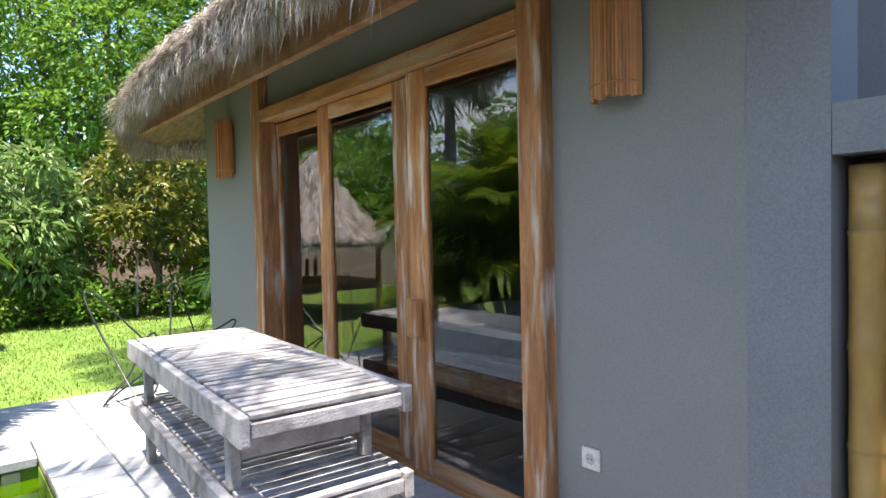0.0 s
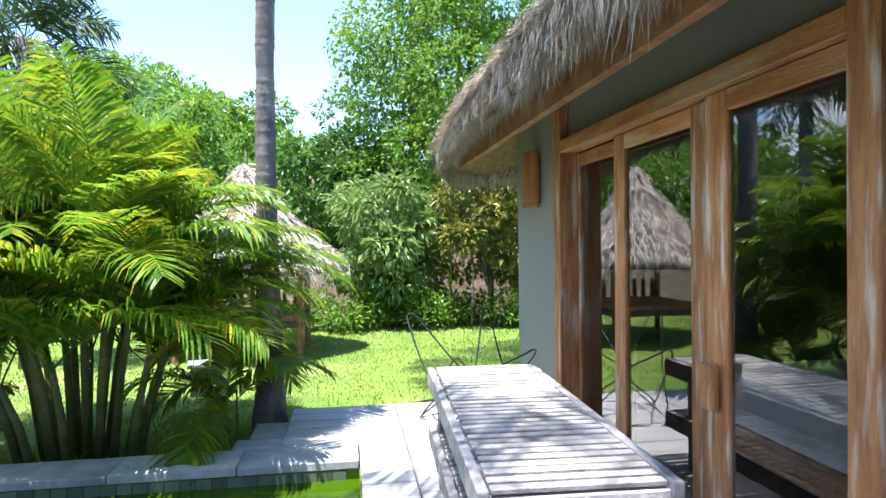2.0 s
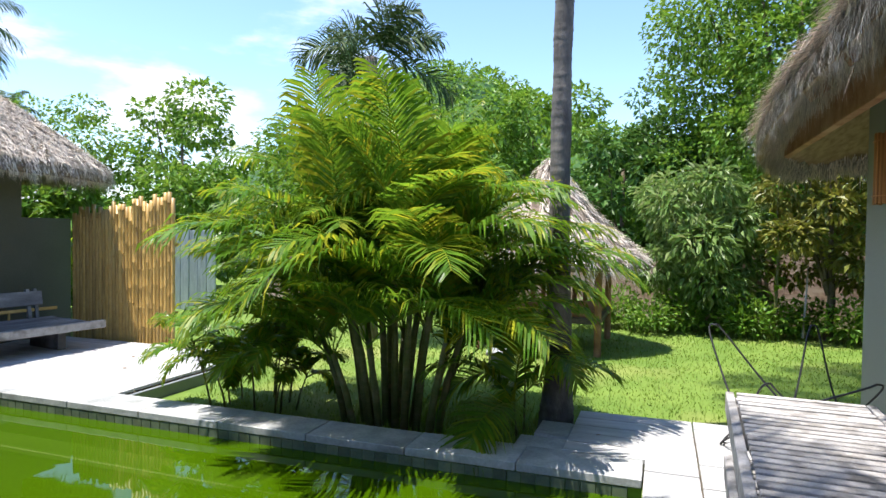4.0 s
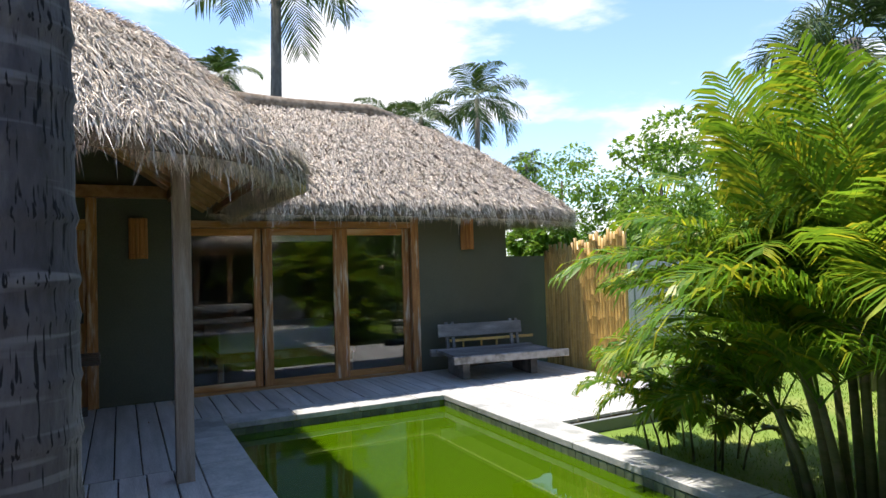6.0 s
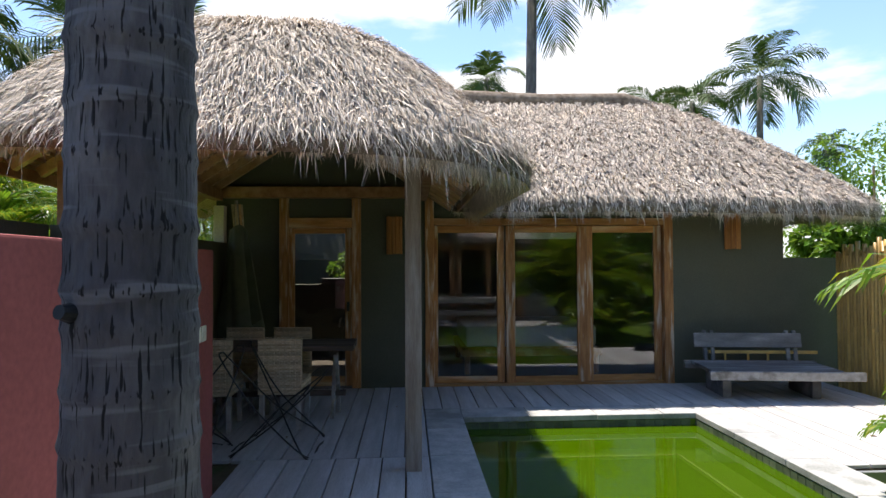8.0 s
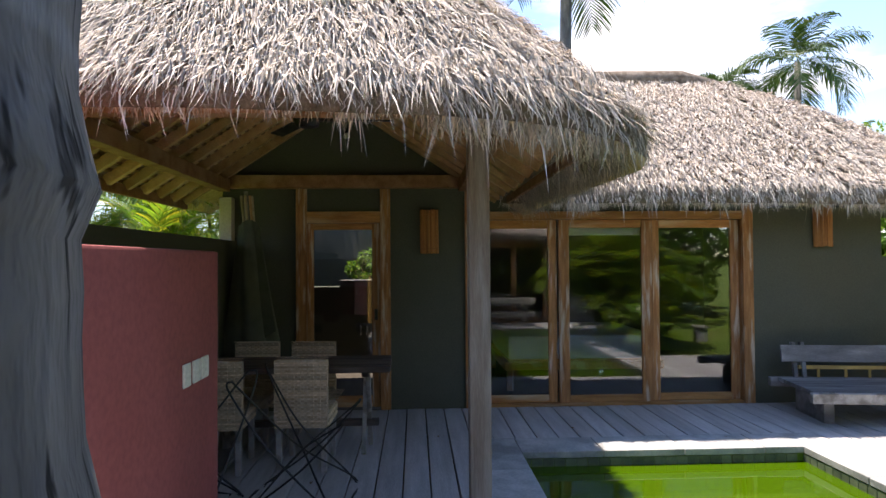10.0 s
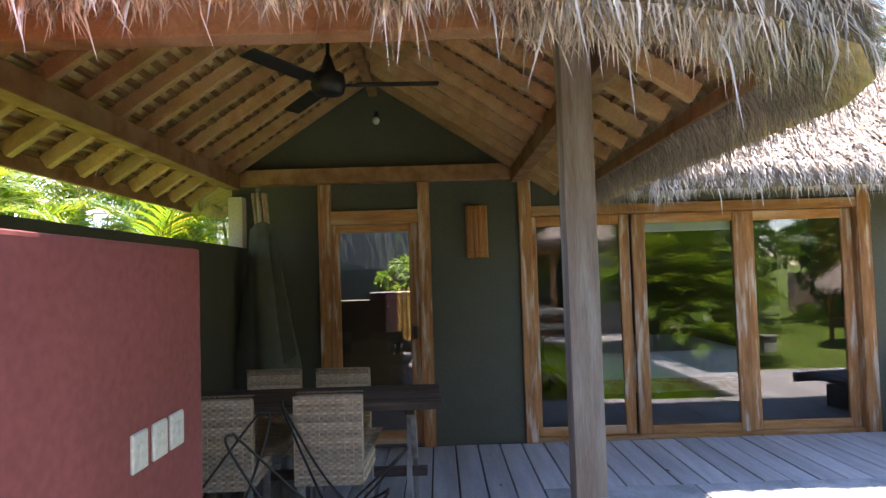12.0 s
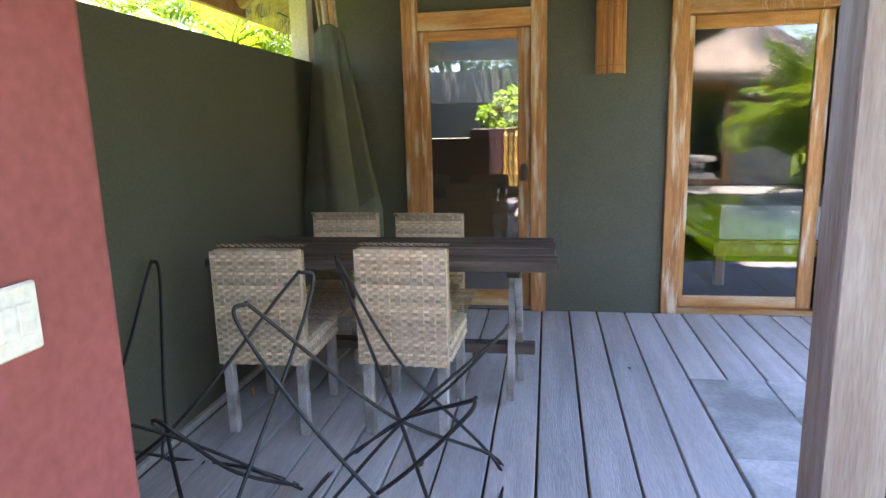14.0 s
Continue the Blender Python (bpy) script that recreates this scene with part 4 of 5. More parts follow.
bu = thing("spot_lamp", "small dark spot lamp with a pale bulb on the gable", "lamp", at=(FB + 0.02, 0.36, 3.0, 0))
part("holder", rod((0.0, 0, 0.08), (0.05, 0, 0.02), 0.02, seg=10), BLACK, bu)
bm = bmesh.new()
bmesh.ops.create_uvsphere(bm, u_segments=14, v_segments=8, radius=0.035, matrix=Matrix.Translation((0.07, 0, -0.01)))
part("bulb", bm, WHITE, bu, smooth=True)

# ---- daybed bench by the west wall ----
be = thing("daybed_bench", "rough grey plank bench with a backrest of boards", "bench", at=(-7.02, 5.66, 0, -8))
for i in range(6):
    part("seat_plank", box(-0.40 + i * 0.128, -0.72, 0.30, -0.28 + i * 0.128, 0.72, 0.345, 0.006), SHADEGREY, be)
part("front_beam", box(0.37, -0.76, 0.24, 0.44, 0.92, 0.34, 0.012), GREYWOOD, be, "thick weathered front beam with a dark hole")
part("back_beam", box(-0.47, -0.80, 0.24, -0.405, 0.8, 0.34, 0.01), SHADEGREY, be)
for y in (-0.5, 0.5):
    part("foot", box(-0.40, y - 0.05, 0, 0.20, y + 0.05, 0.238, 0.008), SHADEGREY, be)
    for d in (-0.04, 0.05):
        part("back_post", box(-0.022, -0.022, 0, 0.022, 0.022, 0.42, 0.004, m=Matrix.Translation((-0.40, y + d, 0.30)) @ Matrix.Rotation(radians(-10), 4, "Y")), SHADEGREY, be)
q = Matrix.Translation((-0.45, 0, 0.50)) @ Matrix.Rotation(radians(-10), 4, "Y")
part("back_board", box(0.024, -0.68, 0.0, 0.056, 0.62, 0.18, 0.006, m=q), SHADEGREY, be, "wide grey back board")
part("back_rail", box(-0.03, -0.5, -0.075, 0.02, 0.82, -0.035, 0.004, m=q), BAMBOO, be, "thin yellow lower rail")
for y in (-0.3, -0.02, 0.22):
    part("spindle", box(-0.43, y - 0.012, 0.345, -0.41, y + 0.012, 0.43, 0.002), BAMBOO, be)

# ---- bamboo fence ----
fe = thing("bamboo_fence", "fence of upright yellow-green bamboo poles", "fence")
npole = 30
for i in range(npole):
    t_ = i / (npole - 1)
    x, y = -7.55 + t_ * 1.72, 6.98
    rr = random.Random(50 + i)
    h = 1.72 + 0.24 * t_ + rr.uniform(-0.06, 0.07)
    pts, rad = [], []
    z = -0.1
    while z < h - 0.05:
        step = min(rr.uniform(0.2, 0.34), h - z)
        for f_, q_ in ((0.0, 1.0), (0.03, 1.1), (0.07, 0.96), (0.95, 0.97)):
            pts.append((x + rr.gauss(0, 0.0015), y, z + f_ * step))
            rad.append(0.0285 * q_)
        z += step
    part("pole", tube(pts, rad, 9), BAMBOO, fe, smooth=True)
for z in (0.4, 1.3):
    part("rail", rod((-7.6, 7.03, z), (-5.8, 7.03, z), 0.025, seg=8), BAMBOO, fe)


# ---- beds behind the glass ----
def bed(x, y, rz, label):
    t = thing("bed", label, "bed", at=(x, y, 0, rz))
    part("mattress", box(-0.95, -0.85, 0.38, 0.95, 0.85, 0.68, 0.05), LINEN, t, "white mattress with a quilted border")
    for s_ in (-1, 1):
        part("side_rail", box(-1.0, s_ * 0.88 - 0.03, 0.26, 1.0, s_ * 0.88 + 0.03, 0.36, 0.006), TEAK_Y, t)
        part("end_rail", box(s_ * 0.97 - 0.03, -0.85, 0.26, s_ * 0.97 + 0.03, 0.85, 0.36, 0.006), TEAK_Y, t)
        for e_ in (-1, 1):
            part("leg", box(s_ * 0.93 - 0.04, e_ * 0.84 - 0.04, 0, s_ * 0.93 + 0.04, e_ * 0.84 + 0.04, 0.26, 0.005), TEAK_Z, t)
    part("slat_base", box(-0.94, -0.84, 0.34, 0.94, 0.84, 0.378), TEAK_Y, t)
    return t


bed(3.1, 2.85, 90, "low wooden bed with a bare white mattress")
bed(-9.55, 3.2, 90, "low wooden bed with a bare white mattress")
bl = thing("roller_blind", "pale rolled blind at the top of the glass", "blind", at=(FB - 0.09, 0, 0, 0))
part("roll", box(-0.03, 2.80, 1.90, 0.0, 3.66, 2.02, 0.01), LINEN, bl)

# ---- the near palm trunk ----
def palm_trunk(name, pts, radii, label, seg=40, ring=0.11, seed=3, scars=None):
    t = thing(name, label, "palm tree")
    pts = [Vector(p) for p in pts]
    dense, rads = [], []
    total = sum((b_ - a).length for a, b_ in zip(pts, pts[1:]))
    n_ = int(total / 0.018)
    cum = 0
    segs = [(b_ - a).length for a, b_ in zip(pts, pts[1:])]
    r = random.Random(seed)
    edges = [0.0]
    while edges[-1] < total:
        edges.append(edges[-1] + ring * r.uniform(0.6, 1.4))
    for k in range(n_ + 1):
        d = total * k / n_
        j, dd = 0, d
        while j < len(segs) - 1 and dd > segs[j]:
            dd -= segs[j]
            j += 1
        u = dd / segs[j]
        e = max(x for x in edges if x <= d + 1e-9)
        ph = (d - e) / ring
        dense.append(pts[j].lerp(pts[j + 1], u))
        rads.append((radii[j] * (1 - u) + radii[j + 1] * u) * (1 + 0.06 * max(0, 1 - ph * 3) + 0.008 * r.uniform(-1, 1)))
    bm = tube(dense, rads, seg)
    for v in bm.verts:
        c = v.co
        f_ = noise.noise((c.x * 9, c.y * 9, c.z * 3)) * 0.006 + 0.012 * noise.noise((c.x * 3, c.y * 3, c.z * 1.2))
        ax = min(dense[::8], key=lambda p: abs(p.z - c.z))
        v.co += (c - ax).normalized() * f_
    part("trunk", bm, BARK_CUT if scars else BARK, t, "ringed grey-brown trunk with dark upright cracks", smooth=True)
    return t


BARK_CUT = material("cracked_palm_bark", (0.125, 0.118, 0.12), (0.075, 0.07, 0.072), 6, 0.9, 0.9, (2, 2, 0.6), 40, c3=(0.21, 0.19, 0.18), patch=2.5)
nn, ll = BARK_CUT.node_tree.nodes, BARK_CUT.node_tree.links
cr = nn.new("ShaderNodeTexNoise")
cr.inputs["Scale"].default_value, cr.inputs["Detail"].default_value = 1.0, 1.5
tcv, mpv = nn.new("ShaderNodeTexCoord"), nn.new("ShaderNodeMapping")
mpv.inputs["Scale"].default_value = (120, 120, 10)
thr = nn.new("ShaderNodeMapRange")
thr.inputs["From Min"].default_value, thr.inputs["From Max"].default_value = 0.35, 0.41
dk = nn.new("ShaderNodeMix")
dk.data_type = "RGBA"
dk.inputs[6].default_value = (0.018, 0.016, 0.016, 1)
ll.new(tcv.outputs["Object"], mpv.inputs[0])
ll.new(mpv.outputs[0], cr.inputs["Vector"])
ll.new(cr.outputs[0], thr.inputs["Value"])
ll.new(thr.outputs[0], dk.inputs[0])
hsn = next(x for x in nn if x.bl_idname == "ShaderNodeHueSaturation")
rn, rm_ = nn.new("ShaderNodeTexNoise"), nn.new("ShaderNodeMapping")
rm_.inputs["Scale"].default_value = (3, 3, 34)
rn.inputs["Scale"].default_value, rn.inputs["Detail"].default_value = 1.0, 2.0
rt = nn.new("ShaderNodeMapRange")
rt.inputs["From Min"].default_value, rt.inputs["From Max"].default_value = 0.57, 0.66
rx = nn.new("ShaderNodeMix")
rx.data_type = "RGBA"
rx.inputs[7].default_value = (0.19, 0.183, 0.19, 1)
ll.new(tcv.outputs["Object"], rm_.inputs[0])
ll.new(rm_.outputs[0], rn.inputs["Vector"])
ll.new(rn.outputs[0], rt.inputs["Value"])
ll.new(rt.outputs[0], rx.inputs[0])
ll.new(hsn.outputs[0], rx.inputs[6])
ll.new(rx.outputs[2], dk.inputs[7])
ll.new(dk.outputs[2], nn["Principled BSDF"].inputs["Base Color"])
PT = palm_trunk("coconut_palm", [(-1.10, 0.85, -0.2), (-1.10, 0.855, 1.0), (-1.085, 0.87, 2.5), (-1.0, 0.9, 7.2)], [0.148, 0.131, 0.123, 0.09], "coconut palm with a dark cracked trunk beside the path", scars=True)
bm = rod((-0.985, 0.80, 1.47), (-0.955, 0.79, 1.475), 0.021, 0.014, seg=12)
part("knot", bm, BLACK, PT, "dark knot hole")

# ---- foliage ----
ARECA = leafy("areca_leaf", (0.07, 0.18, 0.013), (0.13, 0.25, 0.015), (0.35, 0.35, 0.02), 0.46, 0.36)
COCO = leafy("coconut_leaf", (0.03, 0.07, 0.016), (0.045, 0.095, 0.022), (0.09, 0.11, 0.035), 0.12, 0.65)
BROAD = leafy("broad_leaf", (0.075, 0.175, 0.016), (0.12, 0.24, 0.024), (0.18, 0.29, 0.035), 0.32)
DARKLEAF = leafy("dark_leaf", (0.045, 0.12, 0.02), (0.07, 0.16, 0.025), (0.10, 0.19, 0.03), 0.22)
MANGO = leafy("mango_leaf", (0.12, 0.21, 0.045), (0.17, 0.27, 0.07), (0.30, 0.35, 0.14), 0.3)
CROTON = leafy("croton_leaf", (0.13, 0.16, 0.02), (0.20, 0.18, 0.03), (0.08, 0.12, 0.02), 0.25)
GRASS = leafy("grass_blade", (0.12, 0.21, 0.02), (0.17, 0.26, 0.035), (0.24, 0.28, 0.07), 0.30)
DRY = material("dry_frond", (0.30, 0.20, 0.09), (0.22, 0.14, 0.06), 8, 0.8, 0.1)
STEM = material("areca_stem", (0.10, 0.12, 0.035), (0.16, 0.155, 0.06), 6, 0.5, 0.2, (1, 1, 3), 30, c3=(0.2, 0.17, 0.09), patch=3, vary=0.2)
TWIG = material("tree_bark", (0.16, 0.125, 0.09), (0.10, 0.08, 0.055), 8, 0.9, 0.5, (1, 1, 0.4))


def frond(r, base, az, rise, length, droop, leaf, pairs, plume=0.0, vee=0.55, width=0.0145):
    """Vertices and faces of one feather leaf, and the points of its midrib."""
    vs, fs, mid = [], [], []
    h = Vector((math.cos(az), math.sin(az), 0))
    p, ang = Vector(base), rise
    n_ = 14
    twist = r.gauss(0, 0.25)
    for k in range(n_ + 1):
        mid.append(p.copy())
        d = (h * math.cos(ang) + Vector((0, 0, 1)) * math.sin(ang))
        p = p + d * length / n_
        ang -= droop / n_ * (0.5 + 1.2 * k / n_)
    for k in range(pairs):
        t_ = 0.16 + 0.84 * (k + 0.5) / pairs
        f_ = t_ * n_
        j = min(int(f_), n_ - 1)
        c = mid[j].lerp(mid[j + 1], f_ - j)
        d = (mid[j + 1] - mid[j]).normalized()
        side0 = d.cross(Vector((0, 0, 1)))
        if side0.length < 0.05:
            side0 = Vector((-h.y, h.x, 0))
        side0.normalize()
        up = side0.cross(d).normalized()
        L = leaf * (0.45 + 0.75 * math.sin(math.pi * min(t_ * 0.86 + 0.1, 1))) * r.uniform(0.85, 1.1)
        if t_ > 0.9:
            L *= 0.75
        for s_ in (-1, 1):
            roll = vee * (1 - 0.7 * t_) + r.gauss(0, 0.10) + s_ * twist * 0.4 + (r.uniform(-1.4, 1.4) if plume else 0)
            out = (side0 * s_ * math.cos(roll) + up * math.sin(roll))
            fwd = 0.55 + 0.5 * t_
            a = (out + d * fwd).normalized()
            w = d * width * r.uniform(0.8, 1.2)
            g = Vector((0, 0, -1))
            q1 = c + a * L * 0.45 + g * L * 0.05
            q2 = c + a * L * 0.8 + g * L * r.uniform(0.14, 0.24)
            q3 = c + a * L * 0.98 + g * L * r.uniform(0.30, 0.5)
            i = len(vs)
            vs += [c - w * 0.5, c + w * 0.5, q1 + w, q1 - w, q2 + w * 0.7, q2 - w * 0.7, q3]
            fs += [(i, i + 1, i + 2, i + 3), (i + 3, i + 2, i + 4, i + 5), (i + 5, i + 4, i + 6)]
    # midrib as a thin three-sided stalk
    prev = None
    for k, c in enumerate(mid):
        w = 0.011 * (1 - 0.8 * k / n_)
        i = len(vs)
        sd = Vector((-h.y, h.x, 0))
        vs += [c + sd * w, c - sd * w, c - Vector((0, 0, w * 1.2))]
        if prev is not None:
            for q in range(3):
                fs.append((prev + q, prev + (q + 1) % 3, i + (q + 1) % 3, i + q))
        prev = i
    return vs, fs


def areca_clump(x, y, stems, spread, top, seed, label, fronds=7, length=1.5, splay=0.0):
    """Palms in one clump; with splay the outer stems are shorter and lean out, with their leaves arching outwards."""
    t = thing("areca_palm", label, "palm", at=(0, 0, 0, 0))
    r = random.Random(seed)
    thin = max(0.28, min(1.0, top / 1.8) ** 1.5)
    for k in range(stems):
        a = 2 * math.pi * (k * (0.382 if splay else 1.0 / stems) + r.random() * 0.8 / stems)
        q = math.sqrt((k + 0.5) / stems) if splay else math.sqrt(r.uniform(0.05, 1))
        b_ = Vector((x + spread * q * math.cos(a), y + spread * q * 0.7 * math.sin(a), -0.2))
        hgt = top * ((1.0 - splay * q ** 1.5) * r.uniform(0.85, 1.08) if splay else r.uniform(0.42, 1.0))
        if splay and q > 0.5 and k % 4 == 0:
            hgt *= 0.62
        lean = Vector((math.cos(a), math.sin(a), 0)) * (r.uniform(0.05, 0.12) + 0.22 * q if splay else r.uniform(0.1, 0.32)) * hgt
        crown = b_ + Vector((0, 0, hgt)) + lean
        mid_ = b_.lerp(crown, 0.5) - lean * 0.12
        part("stem", tube([b_, mid_, crown], [0.038 * thin, 0.032 * thin, 0.022 * thin], 8), STEM, t, smooth=True)
        for j in range(fronds):
            az = 2 * math.pi * (j * 0.382 + r.random() * 0.15) + k
            rise = 1.45 - 1.2 * (j + 0.5) / fronds + r.gauss(0, 0.1)
            if splay:
                rise = 1.55 - 0.85 * (j + 0.5) / fronds + r.gauss(0, 0.1) - 0.1 * q
                if q > 0.45 and j % 3:
                    az = a + r.uniform(-1.1, 1.1)
            L = length * r.uniform(0.75, 1.15)
            droop = r.uniform(0.95, 1.7) if splay else r.uniform(1.2, 2.0)
            if splay and q < 0.75 and j < 2:
                rise, droop, L = r.uniform(1.3, 1.55), r.uniform(0.5, 0.95), L * 1.12
            vs, fs = frond(r, crown - Vector((0, 0, 0.05 * j * hgt * 0.3)), az, rise, L, droop, 0.46 * L / 1.5 * r.uniform(0.9, 1.15), 44, 0.0, 0.55, 0.0135)
            soup("frond", vs, fs, ARECA, t)
    return t


areca_clump(-1.9, 5.27, 20, 0.46, 1.72, 5, "large clump of feathery areca palms beside the pool", 6, 1.36, 0.5)
areca_clump(-3.3, 5.35, 11, 0.55, 0.75, 9, "low young areca palms at the pool edge", 4, 0.6)
areca_clump(-0.85, 5.55, 2, 0.15, 0.75, 19, "drooping young areca palms against a trunk", 5, 0.9)


def coconut(x, y, z, lean, label, seed, crown=16, length=2.6, r0=0.13, trunk_r=None, leaf=0.75, pairs=30, plume=0.0, mat=None, rise_to=0.9):
    t = thing("palm_tree", label, "palm tree")
    r = random.Random(seed)
    topv = Vector((x + lean[0], y + lean[1], z))
    part("trunk", tube([(x, y, -0.3), (x + lean[0] * 0.35, y + lean[1] * 0.35, z * 0.5), topv], [r0 * 1.25, r0, r0 * 0.75], 14), BARK, t, "ringed grey trunk", smooth=True)
    for j in range(crown):
        vs, fs = frond(r, topv, 2 * math.pi * (j * 0.382 + 0.12 * r.random()), rise_to + 0.15 - 1.75 * j / crown + r.gauss(0, 0.18), length * r.uniform(0.7, 1.1), r.uniform(0.8, 1.7), leaf, pairs, plume, 0.2, 0.015 if plume else 0.03)
        soup("frond", vs, fs, mat or COCO, t)
    return t


t2 = palm_trunk("coconut_palm", [(-0.62, 5.75, -0.25), (-0.60, 5.73, 0.3), (-0.60, 5.70, 1.5), (-0.60, 5.67, 3.0), (-0.3, 5.5, 14.0)], [0.16, 0.115, 0.09, 0.078, 0.07], "tall coconut palm with a ringed grey trunk on the lawn", 26, 0.10, 8)
r_ = random.Random(77)
for tr, top, cnt in ((t2, Vector((-0.3, 5.5, 14.0)), 14), (PT, Vector((-1.0, 0.9, 7.15)), 10)):
    for j in range(cnt):
        vs, fs = frond(r_, top, 2 * math.pi * (j * 0.382), 0.95 - 1.4 * j / cnt, 2.7, 1.2, 0.75, 44, 0, 0.3, 0.022)
        soup("frond", vs, fs, COCO, tr)


def ray_place(az, dist, ex, ey):
    return ex - dist * math.sin(radians(az)), ey + dist * math.cos(radians(az))


for az, dist, z, lean, seed, n_, L, lb in ((60, 25, 8.2, (0.2, 0), 1, 15, 2.3, "tall coconut palm behind the house"), (65.6, 27, 8.0, (0.3, 0.2), 2, 12, 1.8, "coconut palm behind the house"),
                                       (68.5, 30, 8.6, (0, 0.3), 3, 12, 1.8, "coconut palm behind the house"), (82.4, 27, 9.5, (0.3, -0.2), 4, 12, 1.6, "coconut palm behind the house"),
                                       (78.9, 14, 8.7, (0.15, 0.1), 5, 15, 2.6, "tall coconut palm rising above the thatch"), (55.2, 45, 8.7, (0, 0), 6, 12, 1.6, "distant tall coconut palm"),
                                       (117, 15, 6.3, (0, 0), 7, 14, 2.6, "coconut palm behind the porch"), (109, 24, 9.2, (0.4, 0.2), 8, 14, 2.6, "coconut palm behind the porch")):
    x, y = ray_place(az, dist, 0.34, 1.40)
    coconut(x, y, z, lean, lb, seed, n_, L)
coconut(-4.1, 9.25, 4.2, (0, 0), "foxtail palm with bushy plumed leaves", 12, 13, 1.4, 0.12, leaf=0.42, pairs=60, plume=1.0, rise_to=1.15)


def leaf_cloud(name, parent, blobs, count, size, mat, seed, long_=1.8, droop=0.5, hollow=0.55):
    """Many small folded leaves gathered round blobs of (centre, radii)."""
    r = random.Random(seed)
    vs, fs = [], []
    wts = [b_[1][0] * b_[1][1] + b_[1][2] * b_[1][0] for b_ in blobs]
    for _ in range(count):
        c, rad = r.choices(blobs, wts)[0]
        d = Vector((r.gauss(0, 1), r.gauss(0, 1), r.gauss(0, 1))).normalized()
        q = hollow + (1 - hollow) * r.random() ** 0.6
        p = Vector(c) + Vector((d.x * rad[0], d.y * rad[1], d.z * rad[2])) * q * (1 + 0.25 * noise.noise((d.x * 3 + c[0], d.y * 3, d.z * 3)))
        if p.z < -0.05:
            continue
        s_ = size * r.uniform(0.6, 1.25)
        a = (d + Vector((r.gauss(0, 0.6), r.gauss(0, 0.6), r.gauss(0, 0.5) - droop))).normalized()
        sd = a.cross(Vector((r.gauss(0, 0.5), r.gauss(0, 0.5), 1))).normalized() * s_ / long_
        up = sd.cross(a).normalized() * s_ * 0.12
        i = len(vs)
        vs += [p, p + a * s_ * 0.45 + sd * 0.5 + up, p + a * s_ - up, p + a * s_ * 0.45 - sd * 0.5 + up]
        fs += [(i, i + 1, i + 2), (i, i + 2, i + 3)]
    return soup(name, vs, fs, mat, parent)


def broad_tree(x, y, h, rad, label, mat, seed, count, size, trunk=0.14, blobs=14, low=0.35, name="tree", long_=1.8, droop=0.4):
    """A tapered trunk, limbs and an uneven crown of separate clumps."""
    t = thing(name, label, "bush" if name == "bush" else "tree")
    r = random.Random(seed)
    cz = h * (low + 1) / 2
    bs = []
    for k in range(blobs):
        a = 2 * math.pi * (k * 0.382 + 0.1 * r.random())
        u = (k + 0.5) / blobs
        z = h * low + (h * (1 - low)) * u * 0.88
        ww = rad * math.sqrt(max(0.1, 1 - ((u - 0.42) / 0.68) ** 2)) * r.uniform(0.45, 0.85)
        c = (x + ww * math.cos(a), y + ww * math.sin(a), z)
        s_ = rad * r.uniform(0.30, 0.48)
        bs.append((c, (s_, s_, s_ * r.uniform(0.6, 0.85))))
        if k % 3 == 0:
            part("limb", tube([(x, y, h * low * 0.7), ((x + c[0]) / 2, (y + c[1]) / 2, (h * low * 0.7 + z) / 2 + 0.1), c], [trunk * 0.6, trunk * 0.35, trunk * 0.1], 6), TWIG, t)
    part("trunk", tube([(x, y, -0.3), (x + 0.05, y, h * low * 0.6), (x, y + 0.04, h * 0.75)], [trunk * 1.3, trunk, trunk * 0.3], 10), TWIG, t, smooth=True)
    leaf_cloud("crown", t, bs, count, size, mat, seed, long_, droop)
    return t


